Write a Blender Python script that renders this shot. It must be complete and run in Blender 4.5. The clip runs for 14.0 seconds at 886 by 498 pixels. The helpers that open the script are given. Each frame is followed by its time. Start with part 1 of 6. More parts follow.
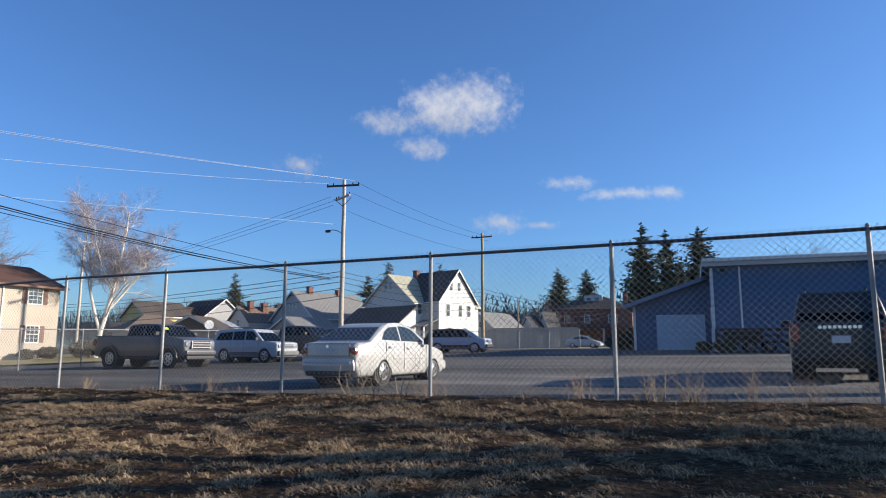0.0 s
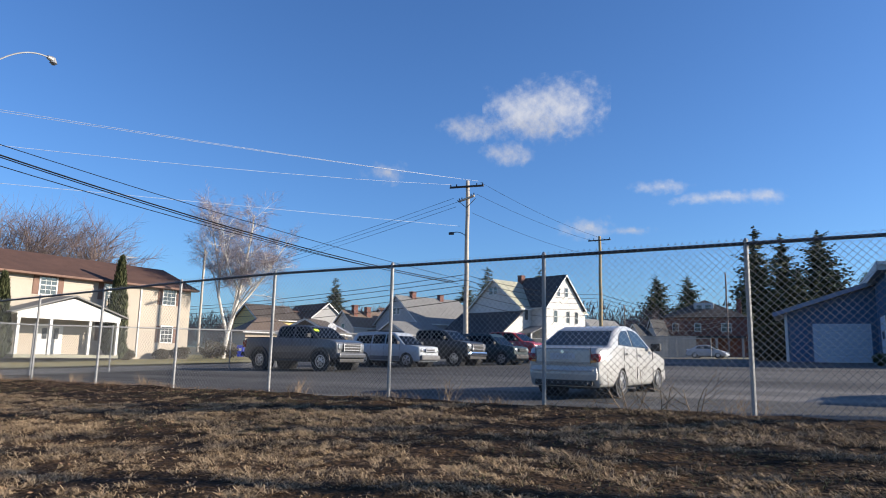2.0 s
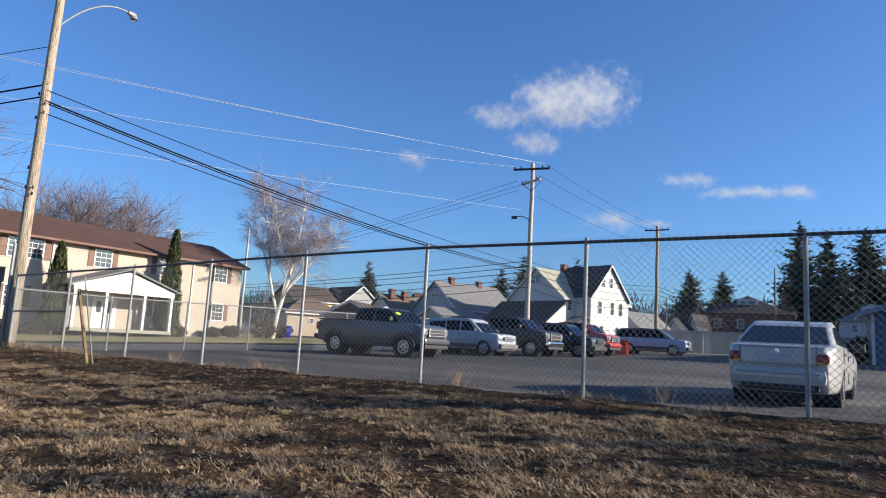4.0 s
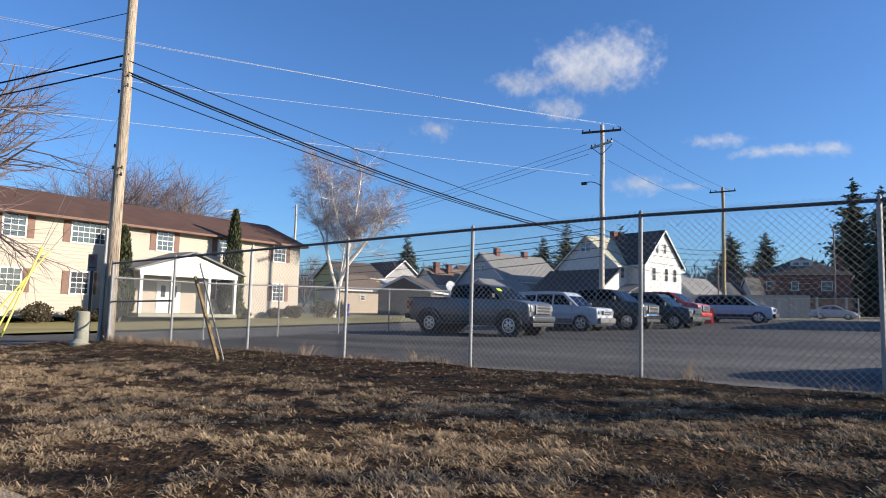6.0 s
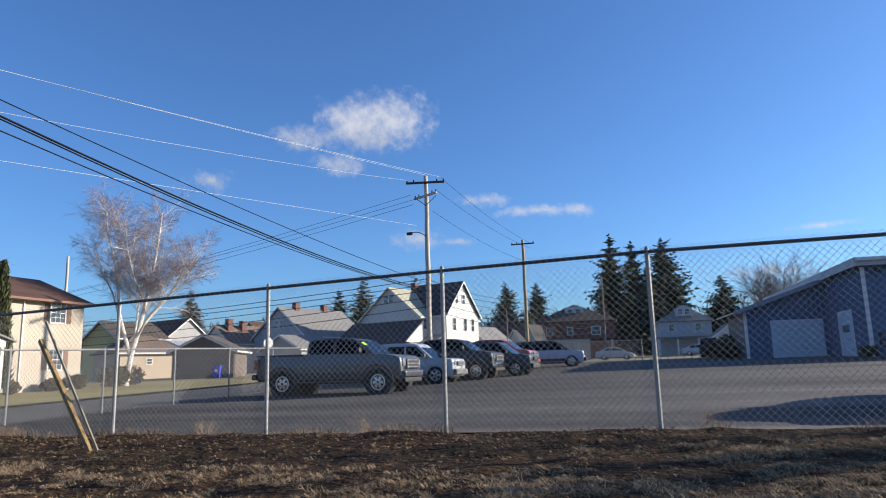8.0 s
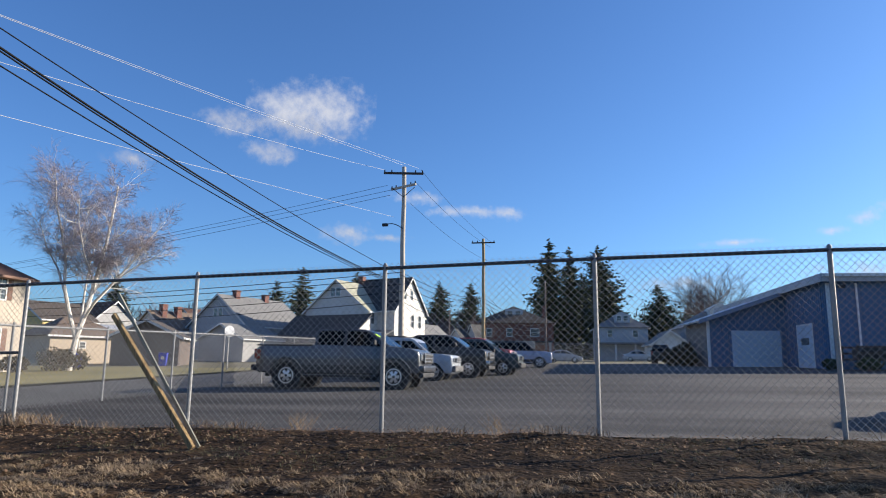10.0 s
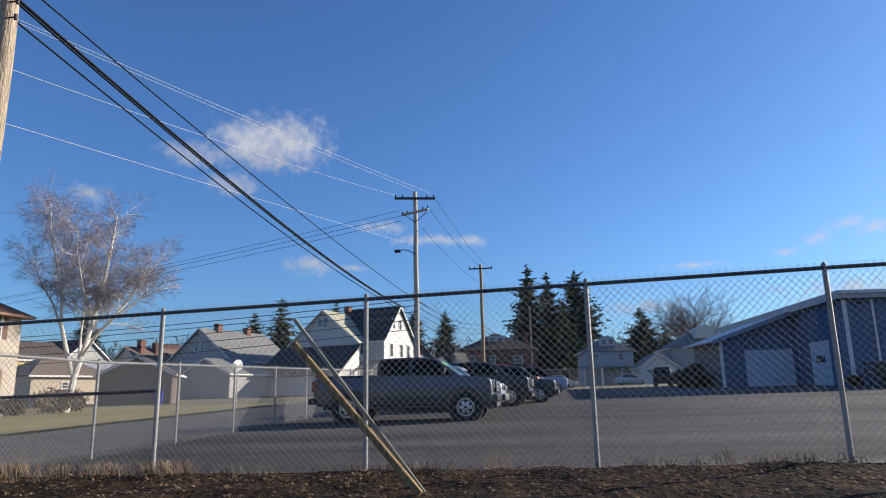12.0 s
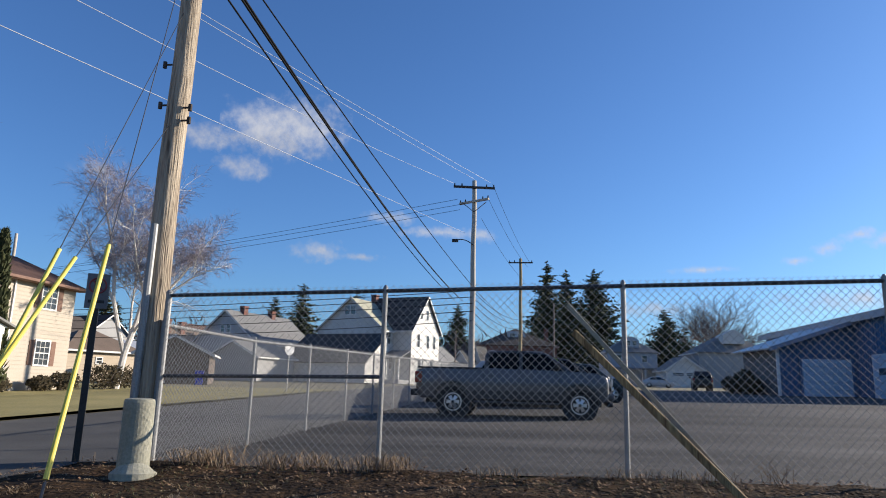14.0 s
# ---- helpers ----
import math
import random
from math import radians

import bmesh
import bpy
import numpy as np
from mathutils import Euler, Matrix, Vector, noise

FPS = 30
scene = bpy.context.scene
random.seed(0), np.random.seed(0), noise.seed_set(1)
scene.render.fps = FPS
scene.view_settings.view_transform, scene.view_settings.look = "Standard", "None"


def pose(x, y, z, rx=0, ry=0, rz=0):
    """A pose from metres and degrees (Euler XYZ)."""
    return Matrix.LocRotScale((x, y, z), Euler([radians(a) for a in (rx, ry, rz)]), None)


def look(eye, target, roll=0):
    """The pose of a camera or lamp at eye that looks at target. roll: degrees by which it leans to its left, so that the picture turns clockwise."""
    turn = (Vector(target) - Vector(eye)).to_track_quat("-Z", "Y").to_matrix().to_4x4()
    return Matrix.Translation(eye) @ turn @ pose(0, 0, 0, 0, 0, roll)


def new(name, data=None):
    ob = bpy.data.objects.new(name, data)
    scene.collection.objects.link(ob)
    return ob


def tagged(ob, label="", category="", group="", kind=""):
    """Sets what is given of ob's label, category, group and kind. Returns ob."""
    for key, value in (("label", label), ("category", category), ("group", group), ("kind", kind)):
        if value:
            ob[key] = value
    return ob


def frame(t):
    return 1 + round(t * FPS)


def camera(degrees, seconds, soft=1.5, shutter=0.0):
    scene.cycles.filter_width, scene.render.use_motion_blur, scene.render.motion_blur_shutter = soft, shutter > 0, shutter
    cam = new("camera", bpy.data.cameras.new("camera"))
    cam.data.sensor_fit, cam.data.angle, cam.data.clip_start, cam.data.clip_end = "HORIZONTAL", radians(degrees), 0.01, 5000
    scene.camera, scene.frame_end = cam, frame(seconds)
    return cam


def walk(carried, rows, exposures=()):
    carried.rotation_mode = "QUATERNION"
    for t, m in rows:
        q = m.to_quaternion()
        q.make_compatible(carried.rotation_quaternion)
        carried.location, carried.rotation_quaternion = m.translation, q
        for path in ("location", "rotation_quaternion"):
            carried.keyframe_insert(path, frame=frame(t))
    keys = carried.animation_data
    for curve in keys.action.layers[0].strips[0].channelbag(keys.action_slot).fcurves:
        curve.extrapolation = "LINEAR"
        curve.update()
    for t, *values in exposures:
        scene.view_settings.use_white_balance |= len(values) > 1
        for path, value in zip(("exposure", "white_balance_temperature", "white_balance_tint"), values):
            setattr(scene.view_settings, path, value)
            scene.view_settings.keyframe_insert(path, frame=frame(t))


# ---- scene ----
cam = camera(67.2, 14.0, soft=1.0)
PATH = [
    (0, (1.809, -0.435, 1.884), (0.994, 1.366, 2.185), 0.1),
    (0.5, (0.898, -0.426, 1.875), (0.1, 1.388, 2.149), 0.6),
    (1, (-0.031, -0.3, 1.879), (-0.877, 1.494, 2.133), 0.7),
    (1.5, (-0.921, -0.299, 1.887), (-1.776, 1.478, 2.223), -0.3),
    (2, (-1.828, -0.293, 1.838), (-2.864, 1.388, 2.155), 1.2),
    (2.5, (-2.688, -0.234, 1.851), (-3.674, 1.485, 2.116), 1.3),
    (3, (-3.581, -0.349, 1.856), (-4.62, 1.344, 2.086), 4.2),
    (3.5, (-4.541, -0.194, 1.868), (-5.556, 1.521, 2.033), 3.4),
    (3.7, (-4.835, -0.157, 1.796), (-5.919, 1.502, 2.069), 3.9),
    (5.8, (-8.388, -0.087, 1.884), (-9.481, 1.576, 2.09), 0.1),
    (6, (-8.753, -0.138, 1.941), (-9.916, 1.479, 2.129), 1.5),
    (6.5, (-9.622, -0.191, 1.899), (-10.825, 1.396, 2.089), 4.6),
    (7, (-10.501, -0.097, 1.907), (-11.676, 1.516, 2.032), 3.9),
    (7.5, (-11.319, -0.026, 1.931), (-12.135, 1.782, 2.188), 0.9),
    (8, (-12.25, 0.011, 1.954), (-12.822, 1.895, 2.302), -1.6),
    (8.2, (-12.554, 0.009, 1.976), (-13.085, 1.905, 2.329), -0.1),
    (10.3, (-16.124, 0.282, 1.938), (-16.464, 2.224, 2.275), 1.1),
    (10.5, (-16.447, 0.248, 1.978), (-16.807, 2.186, 2.315), 2.5),
    (11, (-17.411, 0.466, 1.933), (-17.842, 2.377, 2.334), -0.0),
    (11.5, (-18.292, 0.624, 1.922), (-18.665, 2.541, 2.354), 0.7),
    (12, (-19.037, 0.678, 1.929), (-19.293, 2.616, 2.352), -1.2),
    (12.5, (-19.884, 0.81, 1.94), (-20.189, 2.737, 2.381), 1.1),
    (13, (-20.749, 0.974, 1.913), (-21.059, 2.922, 2.241), -0.9),
    (13.5, (-21.635, 1.128, 1.924), (-21.95, 3.055, 2.356), 0.9),
    (14, (-22.426, 1.251, 1.956), (-22.704, 3.19, 2.358), 1.6),
]
walk(cam, [(t, look(eye, target, roll)) for t, eye, target, roll in PATH], exposures=[(0.0, 0.96), (8.0, 0.99), (10.5, 0.99), (11.4, 0.88), (12.0, 0.79), (14.0, 0.8)])

# ---------------------------------------------------------------- world, sun
SUN_EL, SUN_AZ = 18.5, 25.0          # degrees above the horizon, from +x towards +y
world = bpy.data.worlds.new("world")
scene.world = world
world.use_nodes = True
wn = world.node_tree
wn.nodes.clear()
sky = wn.nodes.new("ShaderNodeTexSky")
sky.sky_type = "NISHITA"
sky.sun_disc = False
sky.sun_elevation = radians(SUN_EL)
sky.sun_rotation = radians(90 - SUN_AZ)
sky.air_density, sky.dust_density, sky.ozone_density = 1.0, 0.8, 2.0
wbg = wn.nodes.new("ShaderNodeBackground")
wbg.inputs["Strength"].default_value = 0.067
wout = wn.nodes.new("ShaderNodeOutputWorld")
tint = wn.nodes.new("ShaderNodeMix")
tint.data_type, tint.blend_type = "RGBA", "MULTIPLY"
tint.inputs[0].default_value = 1.0
tint.inputs[7].default_value = (0.6, 0.95, 1.465, 1)
wn.links.new(sky.outputs[0], tint.inputs[6])
wn.links.new(tint.outputs[2], wbg.inputs[0])
wn.links.new(wbg.outputs[0], wout.inputs[0])
sun_data = bpy.data.lights.new("sun", "SUN")
sun_data.energy, sun_data.angle, sun_data.color = 5.0, radians(0.53), (1.0, 0.88, 0.73)
sun = new("sun", sun_data)
sun.matrix_world = look((0, 0, 60), (-math.cos(radians(SUN_EL)) * math.cos(radians(SUN_AZ)), -math.cos(radians(SUN_EL)) * math.sin(radians(SUN_AZ)), 60 - math.sin(radians(SUN_EL))))


# ---------------------------------------------------------------- materials
def mat(name, a, b=None, rough=0.7, metal=0.0, scale=4.0, fine=60.0, bump=0.15, dist=0.01, coat=0.0, spec=0.5, stretch=(1, 1, 1), emit=0.0, island=0.0, third=None):
    """A surface whose colour wanders between a and b at two scales, with fine relief."""
    m = bpy.data.materials.new(name)
    m.use_nodes = True
    nt = m.node_tree
    p = nt.nodes["Principled BSDF"]
    b = b or tuple(c * 0.8 for c in a)
    tc = nt.nodes.new("ShaderNodeTexCoord")
    mp = nt.nodes.new("ShaderNodeMapping")
    mp.inputs["Scale"].default_value = stretch
    nt.links.new(tc.outputs["Object"], mp.inputs[0])
    n1 = nt.nodes.new("ShaderNodeTexNoise")
    n1.inputs["Scale"].default_value, n1.inputs["Detail"].default_value = scale, 5
    n2 = nt.nodes.new("ShaderNodeTexNoise")
    n2.inputs["Scale"].default_value, n2.inputs["Detail"].default_value = fine, 3
    for n in (n1, n2):
        nt.links.new(mp.outputs[0], n.inputs["Vector"])
    add = nt.nodes.new("ShaderNodeMath")
    add.operation = "ADD"
    half = nt.nodes.new("ShaderNodeMath")
    half.operation = "MULTIPLY"
    half.inputs[1].default_value = 0.5
    nt.links.new(n1.outputs[0], add.inputs[0])
    nt.links.new(n2.outputs[0], add.inputs[1])
    nt.links.new(add.outputs[0], half.inputs[0])
    src = half.outputs[0]
    if island:
        oi = nt.nodes.new("ShaderNodeObjectInfo" if island < 0 else "ShaderNodeNewGeometry")
        mix = nt.nodes.new("ShaderNodeMix")
        mix.inputs[0].default_value = abs(island)
        nt.links.new(src, mix.inputs[2])
        nt.links.new(oi.outputs["Random" if island < 0 else "Random Per Island"], mix.inputs[3])
        src = mix.outputs[0]
    ramp = nt.nodes.new("ShaderNodeValToRGB")
    ramp.color_ramp.elements[0].position, ramp.color_ramp.elements[1].position = (0.05, 0.95) if island else (0.34, 0.66)
    ramp.color_ramp.elements[0].color, ramp.color_ramp.elements[1].color = (*a, 1), (*b, 1)
    if third:
        e = ramp.color_ramp.elements.new(0.5)
        e.color = (*third, 1)
    nt.links.new(src, ramp.inputs[0])
    nt.links.new(ramp.outputs[0], p.inputs["Base Color"])
    p.inputs["Roughness"].default_value, p.inputs["Metallic"].default_value = rough, metal
    p.inputs["Coat Weight"].default_value, p.inputs["Coat Roughness"].default_value = coat, 0.08
    p.inputs["Specular IOR Level"].default_value = spec
    if bump:
        bp = nt.nodes.new("ShaderNodeBump")
        bp.inputs["Strength"].default_value, bp.inputs["Distance"].default_value = bump, dist
        nt.links.new(n2.outputs[0], bp.inputs["Height"])
        nt.links.new(bp.outputs[0], p.inputs["Normal"])
    if emit:
        p.inputs["Emission Color"].default_value, p.inputs["Emission Strength"].default_value = (*a, 1), emit
    return m


def paint(name, c, rough=0.32, coat=0.5, dirt=0.75, metal=0.0):
    return mat(name, c, tuple(v * dirt + 0.01 for v in c), rough, metal, 2.5, 25, 0.02, 0.002, coat)


M = dict(
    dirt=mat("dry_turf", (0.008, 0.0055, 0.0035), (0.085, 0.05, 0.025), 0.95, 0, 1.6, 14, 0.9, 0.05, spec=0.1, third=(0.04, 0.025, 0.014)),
    lawn=mat("winter_lawn", (0.17, 0.15, 0.045), (0.31, 0.255, 0.095), 0.95, 0, 0.3, 12, 0.5, 0.03),
    far=mat("far_ground", (0.13, 0.11, 0.05), (0.2, 0.17, 0.09), 0.95, 0, 0.05, 1.0, 0.3, 0.05),
    asphalt=mat("worn_asphalt", (0.022, 0.0215, 0.0215), (0.15, 0.142, 0.132), 0.95, 0, 0.45, 22, 0.6, 0.015, stretch=(0.16, 1.5, 1), spec=0.12, third=(0.062, 0.06, 0.057)),
    road=mat("road_asphalt", (0.06, 0.059, 0.057), (0.11, 0.107, 0.102), 0.95, 0, 0.5, 40, 0.4, 0.01, spec=0.15),
    walkway=mat("gravelly_pavement", (0.17, 0.125, 0.078), (0.44, 0.34, 0.215), 0.95, 0, 3.5, 40, 0.9, 0.03),
    galv=mat("galvanised_steel", (0.2, 0.205, 0.21), (0.3, 0.3, 0.3), 0.55, 0.4, 3, 40, 0.05, 0.002),
    wire=mat("fence_wire", (0.2, 0.205, 0.21), (0.32, 0.32, 0.32), 0.75, 0.1, 3, 40, 0, spec=0.3),
    rail=mat("dark_rail", (0.045, 0.048, 0.052), (0.1, 0.1, 0.105), 0.5, 0.7, 3, 40, 0.05, 0.002),
    pole=mat("weathered_pole_wood", (0.09, 0.065, 0.045), (0.46, 0.39, 0.3), 0.9, 0, 1.3, 7, 1.0, 0.03, stretch=(7, 7, 0.45), third=(0.34, 0.28, 0.21)),
    polefar=mat("far_pole_wood", (0.34, 0.3, 0.25), (0.48, 0.44, 0.38), 0.9, 0, 1.5, 9, 0.3, 0.02, stretch=(6, 6, 0.5)),
    yelpole=mat("yellow_pole_wood", (0.27, 0.2, 0.1), (0.38, 0.29, 0.16), 0.9, 0, 1.5, 9, 0.3, 0.02, stretch=(6, 6, 0.5)),
    darkwood=mat("dark_crossarm_wood", (0.035, 0.028, 0.024), (0.08, 0.065, 0.055), 0.9, 0, 3, 20, 0.3),
    cable=mat("black_cable", (0.004, 0.004, 0.005), (0.009, 0.009, 0.009), 0.8, 0, 3, 20, 0, spec=0.1),
    bright=mat("bare_aluminium_wire", (0.24, 0.26, 0.3), (0.3, 0.31, 0.34), 0.6, 0.2, 3, 20, 0),
    concrete=mat("concrete", (0.22, 0.215, 0.165), (0.34, 0.33, 0.265), 0.9, 0, 2, 30, 0.4),
    yellow=mat("yellow_plastic", (0.55, 0.46, 0.06), (0.66, 0.57, 0.1), 0.45, 0, 3, 30, 0.05),
    blackmetal=mat("black_metal", (0.012, 0.012, 0.014), (0.03, 0.03, 0.032), 0.5, 0.2, 3, 30, 0.05),
    plank=mat("weathered_timber", (0.09, 0.045, 0.016), (0.42, 0.29, 0.13), 0.85, 0, 2, 10, 0.5, 0.01, stretch=(6, 6, 0.6)),
    bluewall=mat("blue_steel_cladding", (0.06, 0.125, 0.225), (0.08, 0.155, 0.27), 0.8, 0.0, 0.5, 8, 0.06, spec=0.15),
    bluetrim=mat("dull_blue_trim", (0.13, 0.18, 0.26), (0.18, 0.23, 0.31), 0.6, 0, 1.5, 20, 0.05),
    bluedoor=mat("pale_blue_door", (0.4, 0.48, 0.57), (0.48, 0.55, 0.63), 0.5, 0, 0.7, 10, 0.05),
    whitetrim=mat("white_trim", (0.55, 0.55, 0.54), (0.66, 0.66, 0.65), 0.55, 0, 1.5, 20, 0.05),
    greytrim=mat("grey_trim", (0.32, 0.34, 0.37), (0.42, 0.43, 0.46), 0.5, 0, 1.5, 20, 0.05),
    steelroof=mat("grey_steel_roof", (0.4, 0.41, 0.42), (0.52, 0.53, 0.54), 0.45, 0.3, 0.6, 10, 0.1),
    cream=mat("cream_siding", (0.35, 0.305, 0.25), (0.41, 0.36, 0.298), 0.75, 0, 0.4, 12, 0.1),
    white=mat("white_siding", (0.5, 0.49, 0.47), (0.6, 0.59, 0.56), 0.7, 0, 0.5, 12, 0.1),
    greysiding=mat("grey_siding", (0.26, 0.26, 0.26), (0.34, 0.34, 0.34), 0.75, 0, 0.5, 12, 0.1),
    bluegrey=mat("blue_grey_siding", (0.3, 0.33, 0.36), (0.38, 0.41, 0.44), 0.75, 0, 0.5, 12, 0.1),
    tan=mat("tan_siding", (0.38, 0.31, 0.23), (0.46, 0.38, 0.29), 0.75, 0, 0.5, 12, 0.1),
    yellowwall=mat("yellow_siding", (0.55, 0.4, 0.13), (0.6, 0.46, 0.18), 0.75, 0, 0.5, 12, 0.1),
    brick=mat("red_brick", (0.11, 0.045, 0.034), (0.18, 0.08, 0.06), 0.85, 0, 2, 10, 0.3),
    darkbrown=mat("dark_brown_siding", (0.09, 0.07, 0.06), (0.14, 0.11, 0.095), 0.8, 0, 0.5, 12, 0.1),
    brownroof=mat("brown_shingle", (0.048, 0.022, 0.015), (0.09, 0.044, 0.03), 0.9, 0, 1.0, 14, 0.5, 0.02),
    tanroof=mat("tan_shingle", (0.11, 0.08, 0.06), (0.17, 0.125, 0.095), 0.9, 0, 1.0, 14, 0.5, 0.02),
    greyroof=mat("grey_shingle", (0.13, 0.13, 0.13), (0.2, 0.2, 0.195), 0.9, 0, 1.0, 14, 0.5, 0.02),
    paleroof=mat("pale_green_shingle", (0.3, 0.3, 0.22), (0.38, 0.37, 0.29), 0.9, 0, 1.0, 14, 0.5, 0.02),
    darkroof=mat("dark_brown_shingle", (0.045, 0.036, 0.03), (0.085, 0.068, 0.056), 0.9, 0, 1.0, 14, 0.5, 0.02),
    blackroof=mat("black_shingle", (0.03, 0.03, 0.032), (0.055, 0.055, 0.058), 0.9, 0, 1.0, 14, 0.5, 0.02),
    fenceboard=mat("grey_fence_boards", (0.27, 0.25, 0.22), (0.4, 0.37, 0.33), 0.9, 0, 2, 20, 0.3, island=0.5),
    shutter=mat("brown_shutter", (0.13, 0.065, 0.045), (0.18, 0.1, 0.07), 0.7, 0, 3, 20, 0.1),
    glass=mat("window_glass", (0.035, 0.042, 0.05), (0.06, 0.07, 0.08), 0.08, 0, 1, 6, 0.0, spec=0.8),
    tintglass=mat("tinted_car_glass", (0.014, 0.02, 0.022), (0.026, 0.034, 0.036), 0.06, 0, 1, 6, 0.0, spec=0.5),
    carglass=mat("car_glass", (0.002, 0.003, 0.0035), (0.005, 0.006, 0.007), 0.08, 0, 1, 6, 0.0, spec=0.16),
    tyre=mat("tyre_rubber", (0.008, 0.008, 0.008), (0.022, 0.021, 0.02), 0.85, 0, 6, 50, 0.2),
    alloy=mat("alloy_rim", (0.45, 0.45, 0.46), (0.6, 0.6, 0.61), 0.3, 0.9, 6, 50, 0.03),
    chrome=mat("chrome", (0.7, 0.7, 0.72), (0.85, 0.85, 0.86), 0.15, 1.0, 3, 30, 0),
    cladding=mat("grey_plastic_cladding", (0.07, 0.072, 0.075), (0.13, 0.13, 0.132), 0.6, 0, 5, 50, 0.1),
    plastic=mat("black_trim_plastic", (0.008, 0.008, 0.009), (0.02, 0.02, 0.022), 0.6, 0, 5, 50, 0.1),
    redlamp=mat("red_lamp_lens", (0.16, 0.008, 0.008), (0.26, 0.014, 0.012), 0.15, 0, 5, 30, 0, coat=0.5),
    amber=mat("amber_lamp_lens", (0.6, 0.2, 0.03), (0.7, 0.28, 0.05), 0.15, 0, 5, 30, 0, coat=0.5),
    headlamp=mat("headlamp_lens", (0.28, 0.3, 0.33), (0.45, 0.46, 0.48), 0.12, 0.5, 6, 30, 0, coat=0.6),
    plate=mat("number_plate", (0.36, 0.4, 0.46), (0.48, 0.5, 0.54), 0.5, 0, 6, 40, 0),
    p_silver=paint("dusty_silver_white_paint", (0.47, 0.47, 0.46), metal=0.15),
    p_grey=paint("dark_grey_paint", (0.085, 0.088, 0.098), rough=0.36, coat=0.5, metal=0.5),
    p_lowgrey=paint("darker_grey_lower_paint", (0.035, 0.036, 0.04), rough=0.4, coat=0.3, metal=0.3),
    p_white=paint("white_paint", (0.4, 0.43, 0.47)),
    p_black=paint("black_paint", (0.009, 0.01, 0.012), rough=0.4, coat=0.15),
    p_dark=paint("dark_green_paint", (0.006, 0.010, 0.011), rough=0.4, coat=0.15),
    p_teal=paint("dark_teal_paint", (0.012, 0.028, 0.032), rough=0.4, coat=0.15),
    p_red=paint("red_paint", (0.42, 0.03, 0.02)),
    p_blue=paint("faded_blue_paint", (0.36, 0.41, 0.52)),
    p_orange=paint("orange_paint", (0.75, 0.1, 0.02)),
    neon=mat("neon_sticker", (0.6, 0.95, 0.05), (0.55, 0.9, 0.05), 0.5, 0, 3, 30, 0),
    binblue=mat("blue_bin_plastic", (0.01, 0.03, 0.42), (0.02, 0.05, 0.5), 0.5, 0, 3, 30, 0.1),
    signwhite=mat("sign_back", (0.5, 0.51, 0.53), (0.6, 0.6, 0.61), 0.4, 0.1, 3, 30, 0),
    # no-parking plate: its back-lit shade is put into a dark grey colour
    signgrey=mat("backlit_sign_face", (0.1, 0.105, 0.115), (0.15, 0.155, 0.165), 0.5, 0.1, 3, 30, 0),
    signring=mat("sign_ring", (0.2, 0.03, 0.03), (0.26, 0.05, 0.05), 0.5, 0, 3, 30, 0),
    signred=mat("sign_red", (0.55, 0.03, 0.02), (0.6, 0.05, 0.03), 0.5, 0, 3, 30, 0),
    bark=mat("grey_brown_bark", (0.13, 0.1, 0.085), (0.24, 0.19, 0.165), 0.95, 0, 2, 20, 0.6, 0.02, stretch=(3, 3, 0.6)),
    darkbark=mat("dark_street_tree_bark", (0.06, 0.046, 0.04), (0.13, 0.1, 0.09), 0.95, 0, 2, 20, 0.6, 0.02, stretch=(3, 3, 0.6)),
    twig=mat("purplish_twigs", (0.08, 0.058, 0.058), (0.16, 0.12, 0.118), 0.95, 0, 2, 20, 0),
    birchtwig=mat("pale_birch_twigs", (0.14, 0.115, 0.13), (0.3, 0.25, 0.27), 0.95, 0, 2, 20, 0),
    birch=mat("white_birch_bark", (0.45, 0.42, 0.38), (0.75, 0.71, 0.65), 0.85, 0, 3, 20, 0.3, 0.01, stretch=(1, 1, 4)),
    needle=mat("spruce_needles", (0.01, 0.016, 0.01), (0.12, 0.135, 0.07), 0.9, 0, 0.6, 6, 0, island=0.6),
    arbor=mat("arborvitae_foliage", (0.02, 0.03, 0.01), (0.07, 0.075, 0.025), 0.9, 0, 1.5, 9, 0, island=0.6),
    shrub=mat("shrub_leaves", (0.035, 0.03, 0.015), (0.1, 0.075, 0.04), 0.9, 0, 2, 9, 0, island=0.6),
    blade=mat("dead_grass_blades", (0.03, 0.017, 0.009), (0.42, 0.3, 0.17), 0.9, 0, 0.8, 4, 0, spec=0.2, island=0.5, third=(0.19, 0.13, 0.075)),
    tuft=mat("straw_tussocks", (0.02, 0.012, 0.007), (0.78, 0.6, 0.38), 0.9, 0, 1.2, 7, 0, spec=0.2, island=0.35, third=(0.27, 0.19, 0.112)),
    greenblade=mat("green_grass_blades", (0.05, 0.055, 0.02), (0.13, 0.12, 0.05), 0.9, 0, 0.6, 5, 0, island=0.55),
    leaf=mat("dead_leaves", (0.09, 0.042, 0.02), (0.32, 0.19, 0.1), 0.85, 0, 2, 9, 0, island=0.7),
    weed=mat("dry_weeds", (0.13, 0.085, 0.05), (0.34, 0.25, 0.16), 0.9, 0, 2, 9, 0, island=0.5),
)


